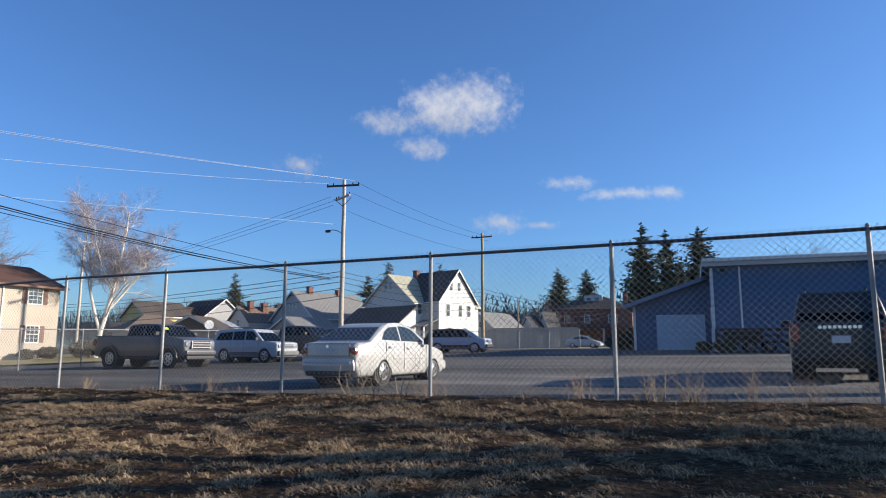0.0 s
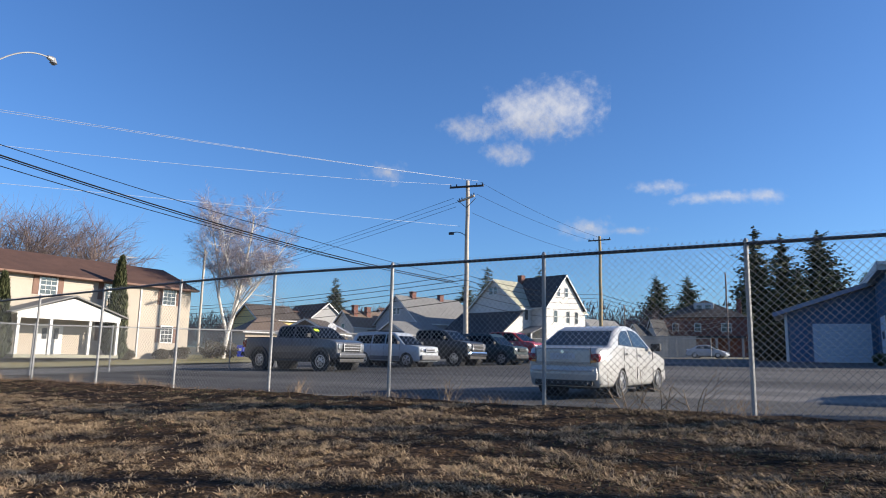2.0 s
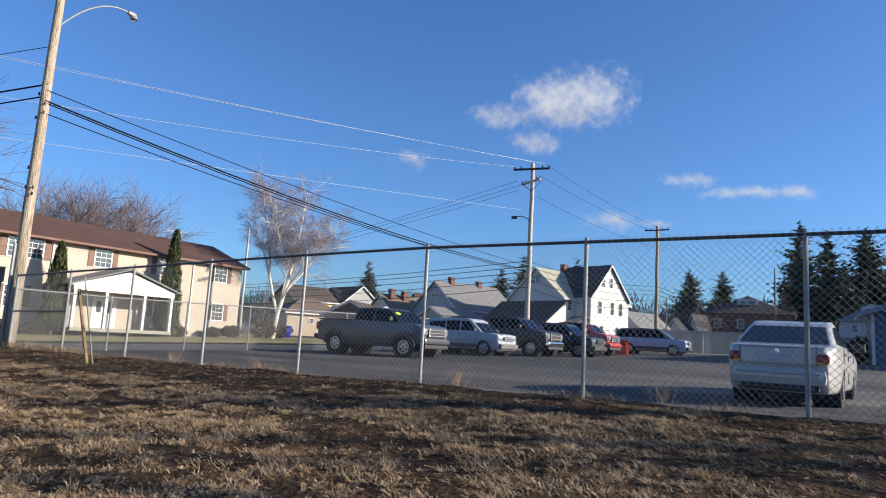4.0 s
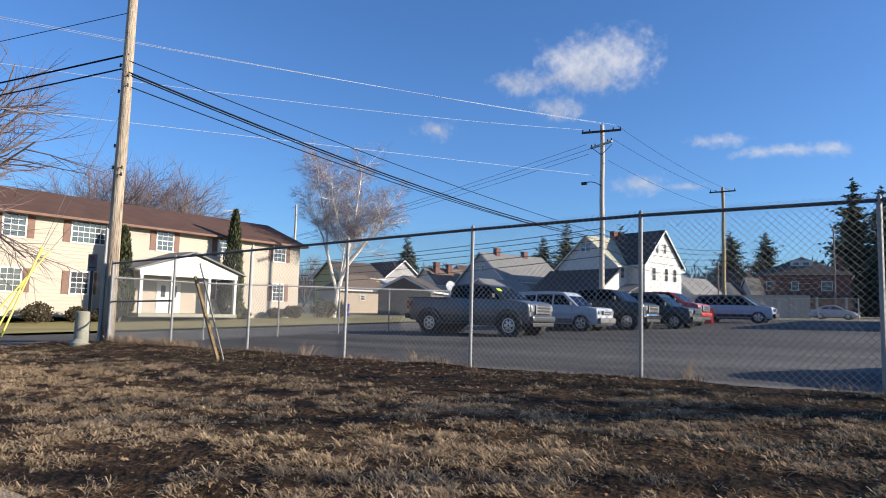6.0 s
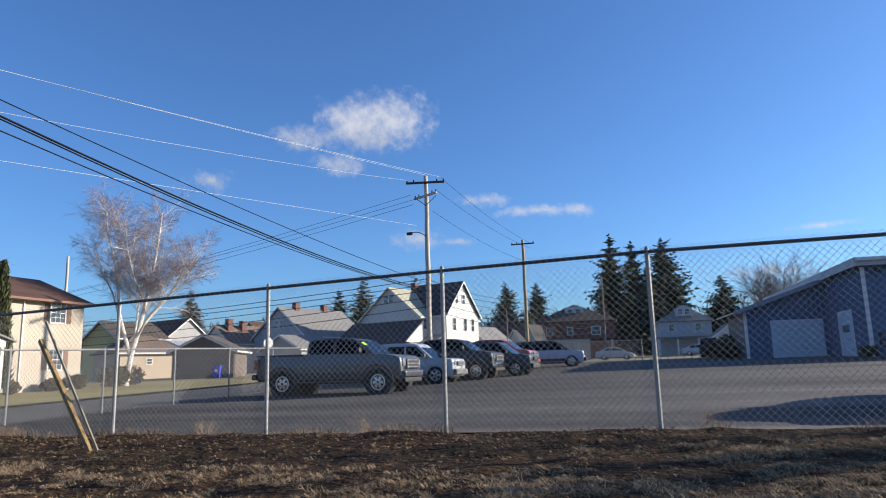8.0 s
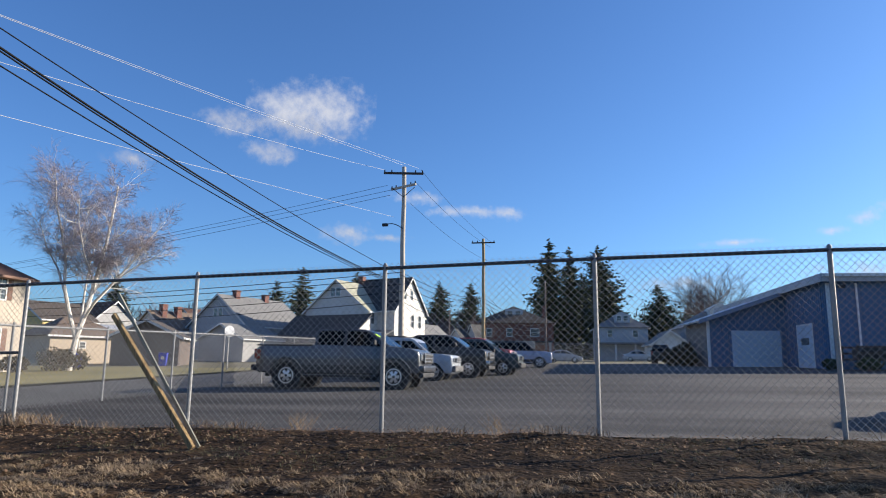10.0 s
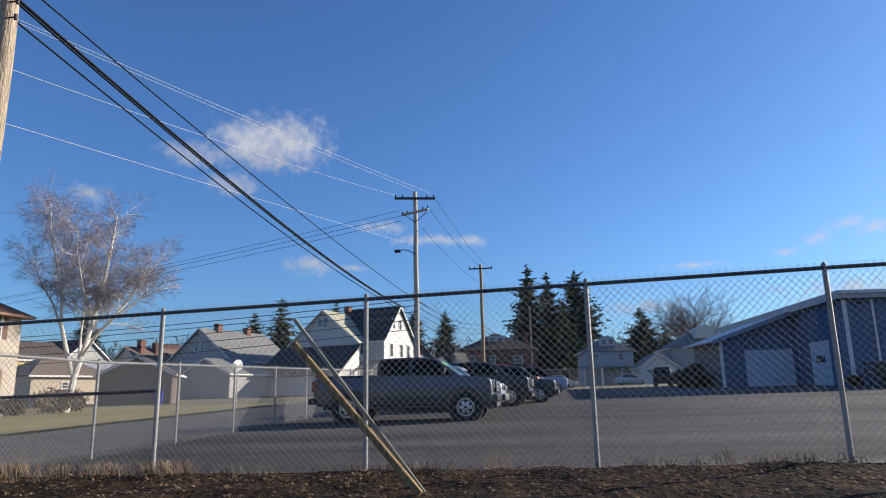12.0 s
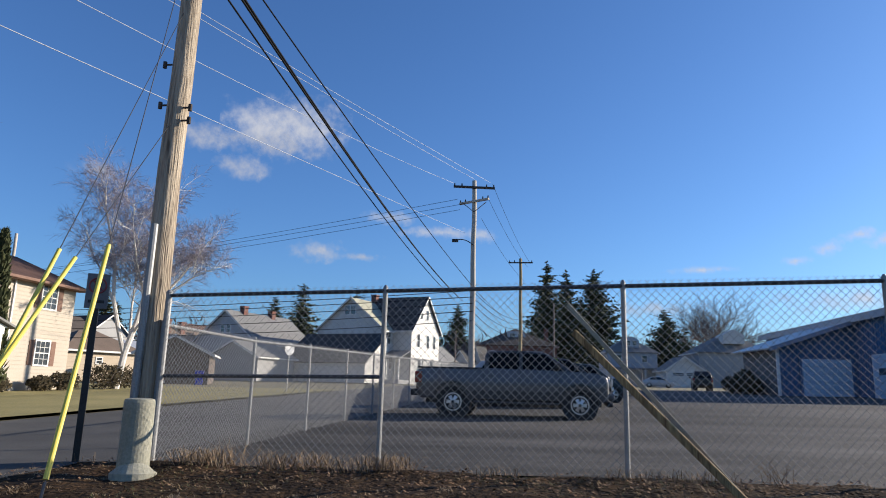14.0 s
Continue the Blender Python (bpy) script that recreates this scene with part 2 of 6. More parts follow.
def dimmer_west(m, x0, x1, lo, hi):
    """Paints dimmer light into the base colour towards the west, with a wandering border."""
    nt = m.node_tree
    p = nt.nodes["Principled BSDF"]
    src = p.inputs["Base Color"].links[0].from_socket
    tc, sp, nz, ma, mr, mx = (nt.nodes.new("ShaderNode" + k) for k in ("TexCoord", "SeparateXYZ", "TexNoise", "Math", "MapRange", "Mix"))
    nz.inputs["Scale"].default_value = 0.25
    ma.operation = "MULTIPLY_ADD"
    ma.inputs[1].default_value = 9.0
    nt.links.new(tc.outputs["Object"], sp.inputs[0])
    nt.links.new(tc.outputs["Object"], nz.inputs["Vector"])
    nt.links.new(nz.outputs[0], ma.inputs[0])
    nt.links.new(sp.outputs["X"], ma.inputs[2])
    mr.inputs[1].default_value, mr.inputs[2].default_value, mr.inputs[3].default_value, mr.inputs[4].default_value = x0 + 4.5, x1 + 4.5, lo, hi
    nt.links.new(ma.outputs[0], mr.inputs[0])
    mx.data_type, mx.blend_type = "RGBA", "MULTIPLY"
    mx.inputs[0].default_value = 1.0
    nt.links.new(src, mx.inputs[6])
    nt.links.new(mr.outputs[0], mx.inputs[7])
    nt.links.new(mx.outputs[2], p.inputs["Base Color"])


# the lot's drop in brightness westward is put into its colour
dimmer_west(M["asphalt"], -19.0, -10.0, 0.88, 1.45)


# ---------------------------------------------------------------- mesh helpers
def thing(name, loc, label, category, rz=0.0, group="", kind=""):
    ob = new(name)
    ob.matrix_basis = pose(*loc, 0, 0, rz)
    return tagged(ob, label, category, group, kind)


def mesh_of(name, bm, material, smooth=False):
    bmesh.ops.recalc_face_normals(bm, faces=bm.faces)
    me = bpy.data.meshes.new(name)
    bm.to_mesh(me)
    bm.free()
    for m in (material if isinstance(material, (list, tuple)) else [material]):
        me.materials.append(m)
    if smooth:
        me.shade_smooth()
    return me


def part(name, bm, material, parent=None, label="", smooth=False, loc=None, rz=0.0):
    ob = new(name, mesh_of(name, bm, material, smooth))
    if parent:
        ob.parent = parent
    if loc is not None:
        ob.matrix_basis = pose(*loc, 0, 0, rz)
    return tagged(ob, label)


def box(bm, x0, x1, y0, y1, z0, z1, bevel=0.0):
    r = bmesh.ops.create_cube(bm, size=1.0, matrix=Matrix.Translation(((x0 + x1) / 2, (y0 + y1) / 2, (z0 + z1) / 2)) @ Matrix.Diagonal((x1 - x0, y1 - y0, z1 - z0, 1)))
    if bevel:
        es = {e for v in r["verts"] for e in v.link_edges}
        bmesh.ops.bevel(bm, geom=list(es), offset=bevel, segments=2, affect="EDGES", profile=0.6)
    return bm


def B(x0, x1, y0, y1, z0, z1, bevel=0.0):
    return box(bmesh.new(), x0, x1, y0, y1, z0, z1, bevel)


def rod(bm, p, q, r0, r1=None, n=8, caps=True):
    """A tapered round bar from p to q."""
    p, q = Vector(p), Vector(q)
    r1 = r0 if r1 is None else r1
    d = (q - p).normalized()
    a = d.orthogonal().normalized()
    b = d.cross(a)
    rings = []
    for c, r in ((p, r0), (q, r1)):
        rings.append([bm.verts.new(c + (a * math.cos(2 * math.pi * i / n) + b * math.sin(2 * math.pi * i / n)) * r) for i in range(n)])
    for i in range(n):
        bm.faces.new((rings[0][i], rings[0][(i + 1) % n], rings[1][(i + 1) % n], rings[1][i]))
    if caps and n > 2:
        bm.faces.new(rings[0][::-1])
        bm.faces.new(rings[1])
    return bm


def prism(bm, pts, axis, lo, hi):
    """A flat outline pushed out along an axis: axis 'y' takes (x, z) points, 'x' takes (y, z), 'z' takes (x, y)."""
    def at(p, v):
        return {"y": (p[0], v, p[1]), "x": (v, p[0], p[1]), "z": (p[0], p[1], v)}[axis]
    f = [bm.verts.new(at(p, lo)) for p in pts]
    g = [bm.verts.new(at(p, hi)) for p in pts]
    bm.faces.new(f)
    bm.faces.new(g[::-1])
    for i in range(len(pts)):
        j = (i + 1) % len(pts)
        bm.faces.new((f[j], f[i], g[i], g[j]))
    return bm


def poly(bm, pts):
    bm.faces.new([bm.verts.new(p) for p in pts])
    return bm


def slab(bm, pts, t):
    """A flat polygon given thickness t downwards along its normal."""
    n = (Vector(pts[1]) - Vector(pts[0])).cross(Vector(pts[2]) - Vector(pts[0])).normalized()
    top = [bm.verts.new(p) for p in pts]
    bot = [bm.verts.new(Vector(p) - n * t) for p in pts]
    bm.faces.new(top)
    bm.faces.new(bot[::-1])
    for i in range(len(pts)):
        j = (i + 1) % len(pts)
        bm.faces.new((top[j], top[i], bot[i], bot[j]))
    return bm


def raw(name, verts, faces, material, parent=None, label="", category="", kind=""):
    me = bpy.data.meshes.new(name)
    me.from_pydata([tuple(v) for v in verts], [], faces)
    me.materials.append(material)
    ob = new(name, me)
    if parent:
        ob.parent = parent
    return tagged(ob, label, category, "", kind)


# ---------------------------------------------------------------- ground
FENCE_Y, FENCE_L, FENCE_R = 9.745, -27.45, 12.2


def lot_z(x, y):
    xx = max(-45.0, min(45.0, x))
    z = 1.10 + 0.011 * (xx + 6) + 0.022 * (min(y, 60.0) - 14)
    return z + 0.012 * max(0.0, min(y, 320.0) - 60)


def gz(x, y):
    top = lot_z(x, FENCE_Y) + 0.10
    if y >= FENCE_Y + 0.6:
        return lot_z(x, y)
    if y >= FENCE_Y:
        return top + (lot_z(x, FENCE_Y + 0.6) - top) * (y - FENCE_Y) / 0.6
    k = (FENCE_Y - y) / (FENCE_Y - 2.1)
    if k <= 1:
        return top + (0.44 - top) * k
    return 0.44


def lumps(x, y):
    return noise.noise((x * 0.9, y * 0.9, 0)) + 0.55 * noise.noise((x * 3.1, y * 3.1, 4)) + 0.3 * noise.noise((x * 7, y * 7, 8))


def grid(name, xs, ys, lift, material, label="", category="", kind="structure", bumpy=0.0):
    vs, fs = [], []
    for y in ys:
        for x in xs:
            w = lumps(x, y) * bumpy
            vs.append((x, y, gz(x, y) + lift + w))
    n = len(xs)
    for j in range(len(ys) - 1):
        for i in range(n - 1):
            a = j * n + i
            fs.append((a, a + 1, a + n + 1, a + n))
    return raw(name, vs, fs, material, None, label, category, kind)


def steps(a, b, d):
    n = max(1, round((b - a) / d))
    return [a + (b - a) * i / n for i in range(n + 1)]


grid("ground", [-3000, -1200, -500, -250] + steps(-120, 90, 6) + [250, 500, 1200, 3000], [-600, -200, -60, -20, 2.09] + steps(2.1, FENCE_Y, 0.7) + [FENCE_Y + 0.3, FENCE_Y + 0.6] + steps(12, 120, 6) + [160, 220, 320, 700, 1500, 3500], -0.06, M["far"], "brown winter ground reaching the horizon", "ground")
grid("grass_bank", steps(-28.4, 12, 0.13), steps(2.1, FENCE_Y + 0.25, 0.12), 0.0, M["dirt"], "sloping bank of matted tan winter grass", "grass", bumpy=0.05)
grid("pavement", steps(-60, 40, 5), [-6, -2, 2.25], 0.03, M["walkway"], "pale gritty pavement beside the grass bank", "pavement")
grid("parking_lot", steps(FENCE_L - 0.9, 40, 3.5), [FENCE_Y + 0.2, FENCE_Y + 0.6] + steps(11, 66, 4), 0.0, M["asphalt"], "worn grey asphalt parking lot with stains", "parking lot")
grid("road", steps(-35.5, -28.4, 2), [2.3, 6, FENCE_Y, FENCE_Y + 0.6] + steps(12, 110, 6), -0.02, M["road"], "grey asphalt side street", "road")
grid("lawn", steps(-72, -35.6, 3), [2.3, 6, FENCE_Y, FENCE_Y + 0.6] + steps(12, 46, 4), 0.06, M["lawn"], "yellow-green winter lawn in front of the apartments", "lawn")
grid("verge", steps(-35.4, -28.5, 2), [66, 70], 0.02, M["lawn"])


# ---------------------------------------------------------------- houses
def window(parent, c, ux, n, w, h, kind="sash", shutters=False, trim=None):
    """A window on a wall: c its middle, ux along the wall, n out of it; frame, panes, bars, sill."""
    ux, n, up, c = Vector(ux), Vector(n), Vector((0, 0, 1)), Vector(c)
    trim = trim or M["whitetrim"]
    m = Matrix((ux, n, up)).transposed().to_4x4()
    m.translation = c
    win = new("window")
    win.parent = parent
    win.matrix_basis = m
    fw = 0.09
    bm = bmesh.new()
    for x0, x1, z0, z1 in ((-w / 2 - fw, -w / 2, -h / 2, h / 2), (w / 2, w / 2 + fw, -h / 2, h / 2), (-w / 2 - fw, w / 2 + fw, h / 2, h / 2 + fw), (-w / 2 - fw, w / 2 + fw, -h / 2 - fw, -h / 2), (-w / 2, w / 2, -0.03, 0.03)):
        box(bm, x0, x1, -0.02, 0.06, z0, z1)
    if kind == "grid":
        k = max(2, round(w / 0.33))
        for i in range(1, k):
            box(bm, -w / 2 + w * i / k - 0.012, -w / 2 + w * i / k + 0.012, 0.0, 0.045, -h / 2, h / 2)
        for z in (-h / 4, h / 4):
            box(bm, -w / 2, w / 2, 0.0, 0.04, z - 0.012, z + 0.012)
    part("frame", bm, trim, win)
    part("pane", B(-w / 2, w / 2, -0.02, 0.02, -h / 2, h / 2), M["glass"], win)
    if shutters:
        for s in (-1, 1):
            bm = bmesh.new()
            box(bm, s * (w / 2 + 0.32) - 0.2, s * (w / 2 + 0.32) + 0.2, 0.0, 0.05, -h / 2 - 0.05, h / 2 + 0.05)
            for i in range(9):
                z = -h / 2 + 0.08 + i * (h - 0.16) / 8
                box(bm, s * (w / 2 + 0.32) - 0.15, s * (w / 2 + 0.32) + 0.15, 0.05, 0.065, z - 0.04, z + 0.02)
            part("shutter", bm, M["shutter"], win, "brown louvred shutter")
    return win


def siding(parent, x0, x1, y, z0, z1, material, axis, sign, step=0.22):
    """Overlapping clapboards as one mesh on a wall plane."""
    bm = bmesh.new()
    z = z0
    while z < z1 - 0.02:
        t = min(z + step, z1)
        if axis == "y":
            poly(bm, [(x0, y + sign * 0.03, z), (x1, y + sign * 0.03, z), (x1, y + sign * 0.006, t), (x0, y + sign * 0.006, t)])
            poly(bm, [(x0, y, z), (x1, y, z), (x1, y + sign * 0.03, z), (x0, y + sign * 0.03, z)])
        else:
            poly(bm, [(y + sign * 0.03, x0, z), (y + sign * 0.03, x1, z), (y + sign * 0.006, x1, t), (y + sign * 0.006, x0, t)])
        z = t
    return part("siding", bm, material, parent)


def house(name, x, y, rot, w, d, eave, ridge, wall, roof, label, base=None, over=0.4, wins=(), chim=(), hip=0.0, sidewins=(), roof2=None):
    """A gabled house. Local x runs along the gable end (width w), local y back along the ridge (depth d).
    The gable end at local y=0 faces -y. eave and ridge are heights above the ground."""
    z = (lot_z(x, y) if base is None else base) - 0.3
    h = thing(name, (x, y, z), label, "house", rot)
    e, r = eave + 0.3, ridge + 0.3
    bm = bmesh.new()
    if hip:
        box(bm, -w / 2, w / 2, 0, d, 0, e)
    else:
        prism(bm, [(-w / 2, 0), (w / 2, 0), (w / 2, e), (0, r), (-w / 2, e)], "y", 0, d)
    part("wall", bm, wall, h)
    if not hip:
        siding(h, -w / 2 + 0.02, w / 2 - 0.02, 0, 0.4, e, wall, "y", -1)
    siding(h, 0.02, d - 0.02, w / 2, 0.4, e, wall, "x", 1)
    sl = (r - e) / (w / 2)
    k = over
    for s in (-1, 1):
        bm = bmesh.new()
        a, b, c, dd = (s * (w / 2 + k), -k + hip * 0, e - sl * k), (s * (w / 2 + k), d + k, e - sl * k), (0, d + k - hip, r), (0, -k + hip, r)
        pts = [Vector(p) + Vector((0, 0, 0.12)) for p in ((a, b, c, dd) if s > 0 else (b, a, dd, c))]
        slab(bm, pts, 0.14)
        part("roof", bm, roof if s < 0 or roof2 is None else roof2, h)
    if hip:
        for y0, yr, s in ((-k, -k + hip, 1), (d + k, d + k - hip, -1)):
            bm = bmesh.new()
            pts = [Vector((-s * (w / 2 + k), y0, e - sl * k + 0.12)), Vector((s * (w / 2 + k), y0, e - sl * k + 0.12)), Vector((0, yr, r + 0.12))]
            slab(bm, pts, 0.14)
            part("roof", bm, roof, h)
    else:
        for s in (-1, 1):
            bm = bmesh.new()
            slab(bm, [(0, -k - 0.02, r + 0.1), (0, -k - 0.02, r - 0.14), (s * (w / 2 + k), -k - 0.02, e - sl * k - 0.14), (s * (w / 2 + k), -k - 0.02, e - sl * k + 0.1)][::s], 0.05)
            part("trim", bm, M["whitetrim"], h)
    for s in (-1, 1):
        bm = bmesh.new()
        box(bm, s * (w / 2 + k) - 0.06, s * (w / 2 + k) + 0.06, -k, d + k, e - sl * k - 0.06, e - sl * k + 0.1)
        part("gutter", bm, M["whitetrim"], h)
    for wx, wz, ww, wh in wins:
        window(h, (wx, -0.01, wz + 0.3), (-1, 0, 0), (0, -1, 0), ww, wh)
    for wy, wz, ww, wh in sidewins:
        window(h, (w / 2 + 0.01, wy, wz + 0.3), (0, -1, 0), (1, 0, 0), ww, wh)
    for cx, cy, ch in chim:
        bm = bmesh.new()
        zz = r - abs(cx) * sl
        box(bm, cx - 0.4, cx + 0.4, cy - 0.4, cy + 0.4, zz - 0.8, zz + ch)
        box(bm, cx - 0.46, cx + 0.46, cy - 0.46, cy + 0.46, zz + ch - 0.18, zz + ch)
        part("chimney", bm, M["brick"], h)
    return h


GRID = -17.0     # the far streets run at this angle to the fence


# blue steel building: a tall block and a lower wing with a garage door
def blue_building():
    z = 1.75
    h = thing("workshop_building", (0.0, 44.5, z), "blue steel-clad workshop with pale roller doors and white trim", "building", 4.0)
    part("wall", B(0, 24, 0, 22, -0.5, 5.75), M["bluewall"], h, "tall blue ribbed steel wall")
    bm = bmesh.new()
    prism(bm, [(-5.3, -0.5), (0, -0.5), (0, 5.2), (-5.3, 3.45)], "y", 7.0, 13.4)
    part("wall", bm, M["bluewall"], h, "low blue steel wing")
    part("wall", B(-5.34, -5.304, 7.2, 13.3, -0.4, 3.4), M["cladding"], h, "dark grey side wall under the eave")
    bm = bmesh.new()
    for i in range(80):
        box(bm, i * 0.3 + 0.1, i * 0.3 + 0.16, -0.035, 0, 0.1, 5.6)
    part("rib", bm, M["bluewall"], h)
    bm = bmesh.new()
    for i in range(23):
        box(bm, -0.035, 0, i * 0.3 + 0.1, i * 0.3 + 0.16, 0.1, 5.6)
    part("rib", bm, M["bluewall"], h)
    bm = bmesh.new()
    for i in range(17):
        x = -5.2 + i * 0.3
        box(bm, x, x + 0.06, 6.965, 7.0, 0.1 if not -3.95 < x < -0.2 else 2.95, 3.35 + (x + 5.3) * 0.33)
    part("rib", bm, M["bluewall"], h)
    bm = bmesh.new()
    slab(bm, [(-0.5, -0.5, 5.8), (24.5, -0.5, 5.8), (24.5, 22.5, 5.5), (-0.5, 22.5, 5.5)], 0.1)
    part("roof", bm, M["steelroof"], h)
    part("fascia", B(-0.5, 24.5, -0.56, -0.5, 5.35, 5.85), M["greytrim"], h, "pale grey eave fascia")
    bm = bmesh.new()
    prism(bm, [(-0.5, 5.35), (22.5, 5.05), (22.5, 5.55), (-0.5, 5.85)], "x", -0.56, -0.5)
    part("fascia", bm, M["greytrim"], h, "pale grey verge fascia")
    part("gutter", B(-0.52, 24.5, -0.72, -0.56, 5.62, 5.82, 0.03), M["whitetrim"], h)
    bm = bmesh.new()
    slab(bm, [(-6.1, 6.3, 3.4), (0, 6.3, 5.5), (0, 13.9, 5.5), (-6.1, 13.9, 3.4)], 0.1)
    part("roof", bm, M["steelroof"], h)
    bm = bmesh.new()
    slab(bm, [(-6.1, 6.24, 3.17), (0, 6.24, 5.27), (0, 6.24, 5.56), (-6.1, 6.24, 3.46)], 0.05)
    part("fascia", bm, M["bluetrim"], h, "dull blue verge fascia")
    for x, y, a, b in ((-0.03, -0.03, 0.05, 5.3), (-5.32, 6.97, 0.05, 3.4)):
        part("corner_trim", B(x - 0.08, x + 0.1, y - 0.06, y + 0.1, a, b), M["whitetrim"], h, "white corner trim")
    door = part("roller_door", B(-3.75, -0.4, 6.93, 6.96, 0.1, 2.75), M["bluedoor"], h, "closed pale blue sectional garage door")
    for i in range(5):
        part("panel", B(-3.7, -0.45, 6.895, 6.93, 0.13 + i * 0.525, 0.63 + i * 0.525, 0.012), M["bluedoor"], door)
    bm = bmesh.new()
    for b in ((-3.9, -3.75, 6.88, 6.96, 0.05, 2.9), (-0.4, -0.25, 6.88, 6.96, 0.05, 2.9), (-3.75, -0.4, 6.88, 6.96, 2.75, 2.9)):
        box(bm, *b)
    part("door_frame", bm, M["bluewall"], h)
    side = part("side_door", B(-0.06, -0.03, 2.6, 4.9, 0.1, 2.9), M["bluedoor"], h, "pale side door with a small dark window")
    part("window", B(-0.075, -0.062, 3.1, 4.3, 1.65, 2.1), M["glass"], side)
    part("door_frame", B(-0.05, -0.036, 2.45, 5.05, 0.05, 3.02), M["whitetrim"], h)
    bm = bmesh.new()
    rod(bm, (0.6, -0.02, 5.1), (0.6, -0.5, 5.15), 0.02)
    box(bm, 0.42, 0.78, -0.62, -0.36, 4.95, 5.15, 0.03)
    part("wall_lamp", bm, M["plastic"], h, "dark wall-mounted lamp")
    part("downpipe", B(1.55, 1.65, -0.12, -0.03, 0.3, 5.3), M["whitetrim"], h)
    return h


blue_building()


def apartments():
    y0, y1, zb, ze, zr = -6.0, 38.4, 1.1, 7.3, 9.15
    h = thing("apartment_building", (-48.4, 35.72, 1.12), "long two-storey cream apartment block with brown roof and shutters", "building")
    h.scale = (0.93, 0.93, 0.93)
    L = y1 - y0
    e, r = ze - zb, zr - zb
    bm = bmesh.new()
    prism(bm, [(0, 0), (0, e), (-4.7, r), (-9.4, e), (-9.4, 0)], "y", -L, 0)
    part("wall", bm, M["cream"], h)
    siding(h, -L, 0, 0, 0.3, e - 0.05, M["cream"], "x", 1)
    sl = (r - e) / 4.7
    for s, a, b in ((1, 0.6, -4.7), (-1, -10.0, -4.7)):
        bm = bmesh.new()
        pts = [(a, -L - 0.4, e - sl * 0.6 + 0.12), (a, 0.35, e - sl * 0.6 + 0.12), (b, 0.35, r + 0.12), (b, -L - 0.4, r + 0.12)]
        slab(bm, pts if s > 0 else pts[::-1], 0.16)
        part("roof", bm, M["brownroof"], h, "brown shingled roof")
    part("gutter", B(0.55, 0.68, -L - 0.4, 0.38, e - 0.28, e - 0.12, 0.02), M["shutter"], h, "dark brown gutter")
    part("soffit", B(0.0, 0.55, -L - 0.3, 0.3, e - 0.3, e - 0.25), M["shutter"], h)
    for yy in (16.5, 20.8, 26.0, 30.9, 36.2, 11.6, 7.0, 2.0, -3.0):
        w = 2.1 if abs(yy - 20.8) < 0.1 else 1.15
        window(h, (0.01, yy - y1, 6.38 - zb), (0, 1, 0), (1, 0, 0), w, 1.3, "grid", True)
        if not 22.5 < yy < 29.5:
            window(h, (0.01, yy - y1 - (0.4 if w > 2 else 0), 3.2 - zb), (0, 1, 0), (1, 0, 0), 1.05, 1.3, "grid", True)
    for yy in (13.9, 22.5, 33.5):
        part("downpipe", B(0.02, 0.11, yy - y1 - 0.05, yy - y1 + 0.05, 0.2, e - 0.2), M["whitetrim"], h)
    # entrance porch
    pa, pb, pm = 22.8 - y1, 30.2 - y1, 26.5 - y1
    bm = bmesh.new()
    prism(bm, [(pa - 0.3, 3.05), (pb + 0.3, 3.05), (pm, 4.25)], "x", 0.0, 2.75)
    part("porch_gable", bm, M["whitetrim"], h, "white gabled porch front")
    for s, a in ((1, pb + 0.5), (-1, pa - 0.5)):
        bm = bmesh.new()
        pts = [(0, a, 3.02), (3.0, a, 3.02), (3.0, pm, 4.4), (0, pm, 4.4)]
        slab(bm, pts[::s], 0.1)
        part("porch_roof", bm, M["greyroof"], h)
    part("porch_beam", B(2.5, 2.72, pa, pb, 2.75, 3.04), M["whitetrim"], h)
    for yy in (pa + 0.15, pm - 1.4, pm + 1.4, pb - 0.15):
        part("porch_column", B(2.5, 2.7, yy - 0.1, yy + 0.1, 0.1, 2.76, 0.02), M["whitetrim"], h)
    part("porch_floor", B(0.0, 2.8, pa, pb, 0.1, 0.32), M["concrete"], h)
    d = part("front_door", B(0.02, 0.07, pm - 0.9, pm + 0.9, 0.32, 2.45), M["whitetrim"], h, "white double front door")
    part("pane", B(0.07, 0.08, pm - 0.6, pm - 0.25, 1.4, 2.2), M["glass"], d)
    part("pane", B(0.07, 0.08, pm + 0.25, pm + 0.6, 1.4, 2.2), M["glass"], d)
    bm = bmesh.new()
    rod(bm, (-4.6, -3.5, 7.9), (-4.6, -3.5, 9.0), 0.025)
    for k in (-0.5, -0.2, 0.1, 0.4):
        rod(bm, (-4.6 + k, -4.3, 8.9), (-4.6 + k, -2.7, 8.9), 0.015, None, 4)
    rod(bm, (-5.2, -3.5, 8.9), (-4.0, -3.5, 8.9), 0.02, None, 4)
    part("antenna", bm, M["galv"], h)


apartments()


# white farmhouse-like dwelling with two wings and a lean-to
def gr(x, y, dx, dy, rot=GRID):
    a = radians(rot)
    return x + dx * math.cos(a) - dy * math.sin(a), y + dx * math.sin(a) + dy * math.cos(a)


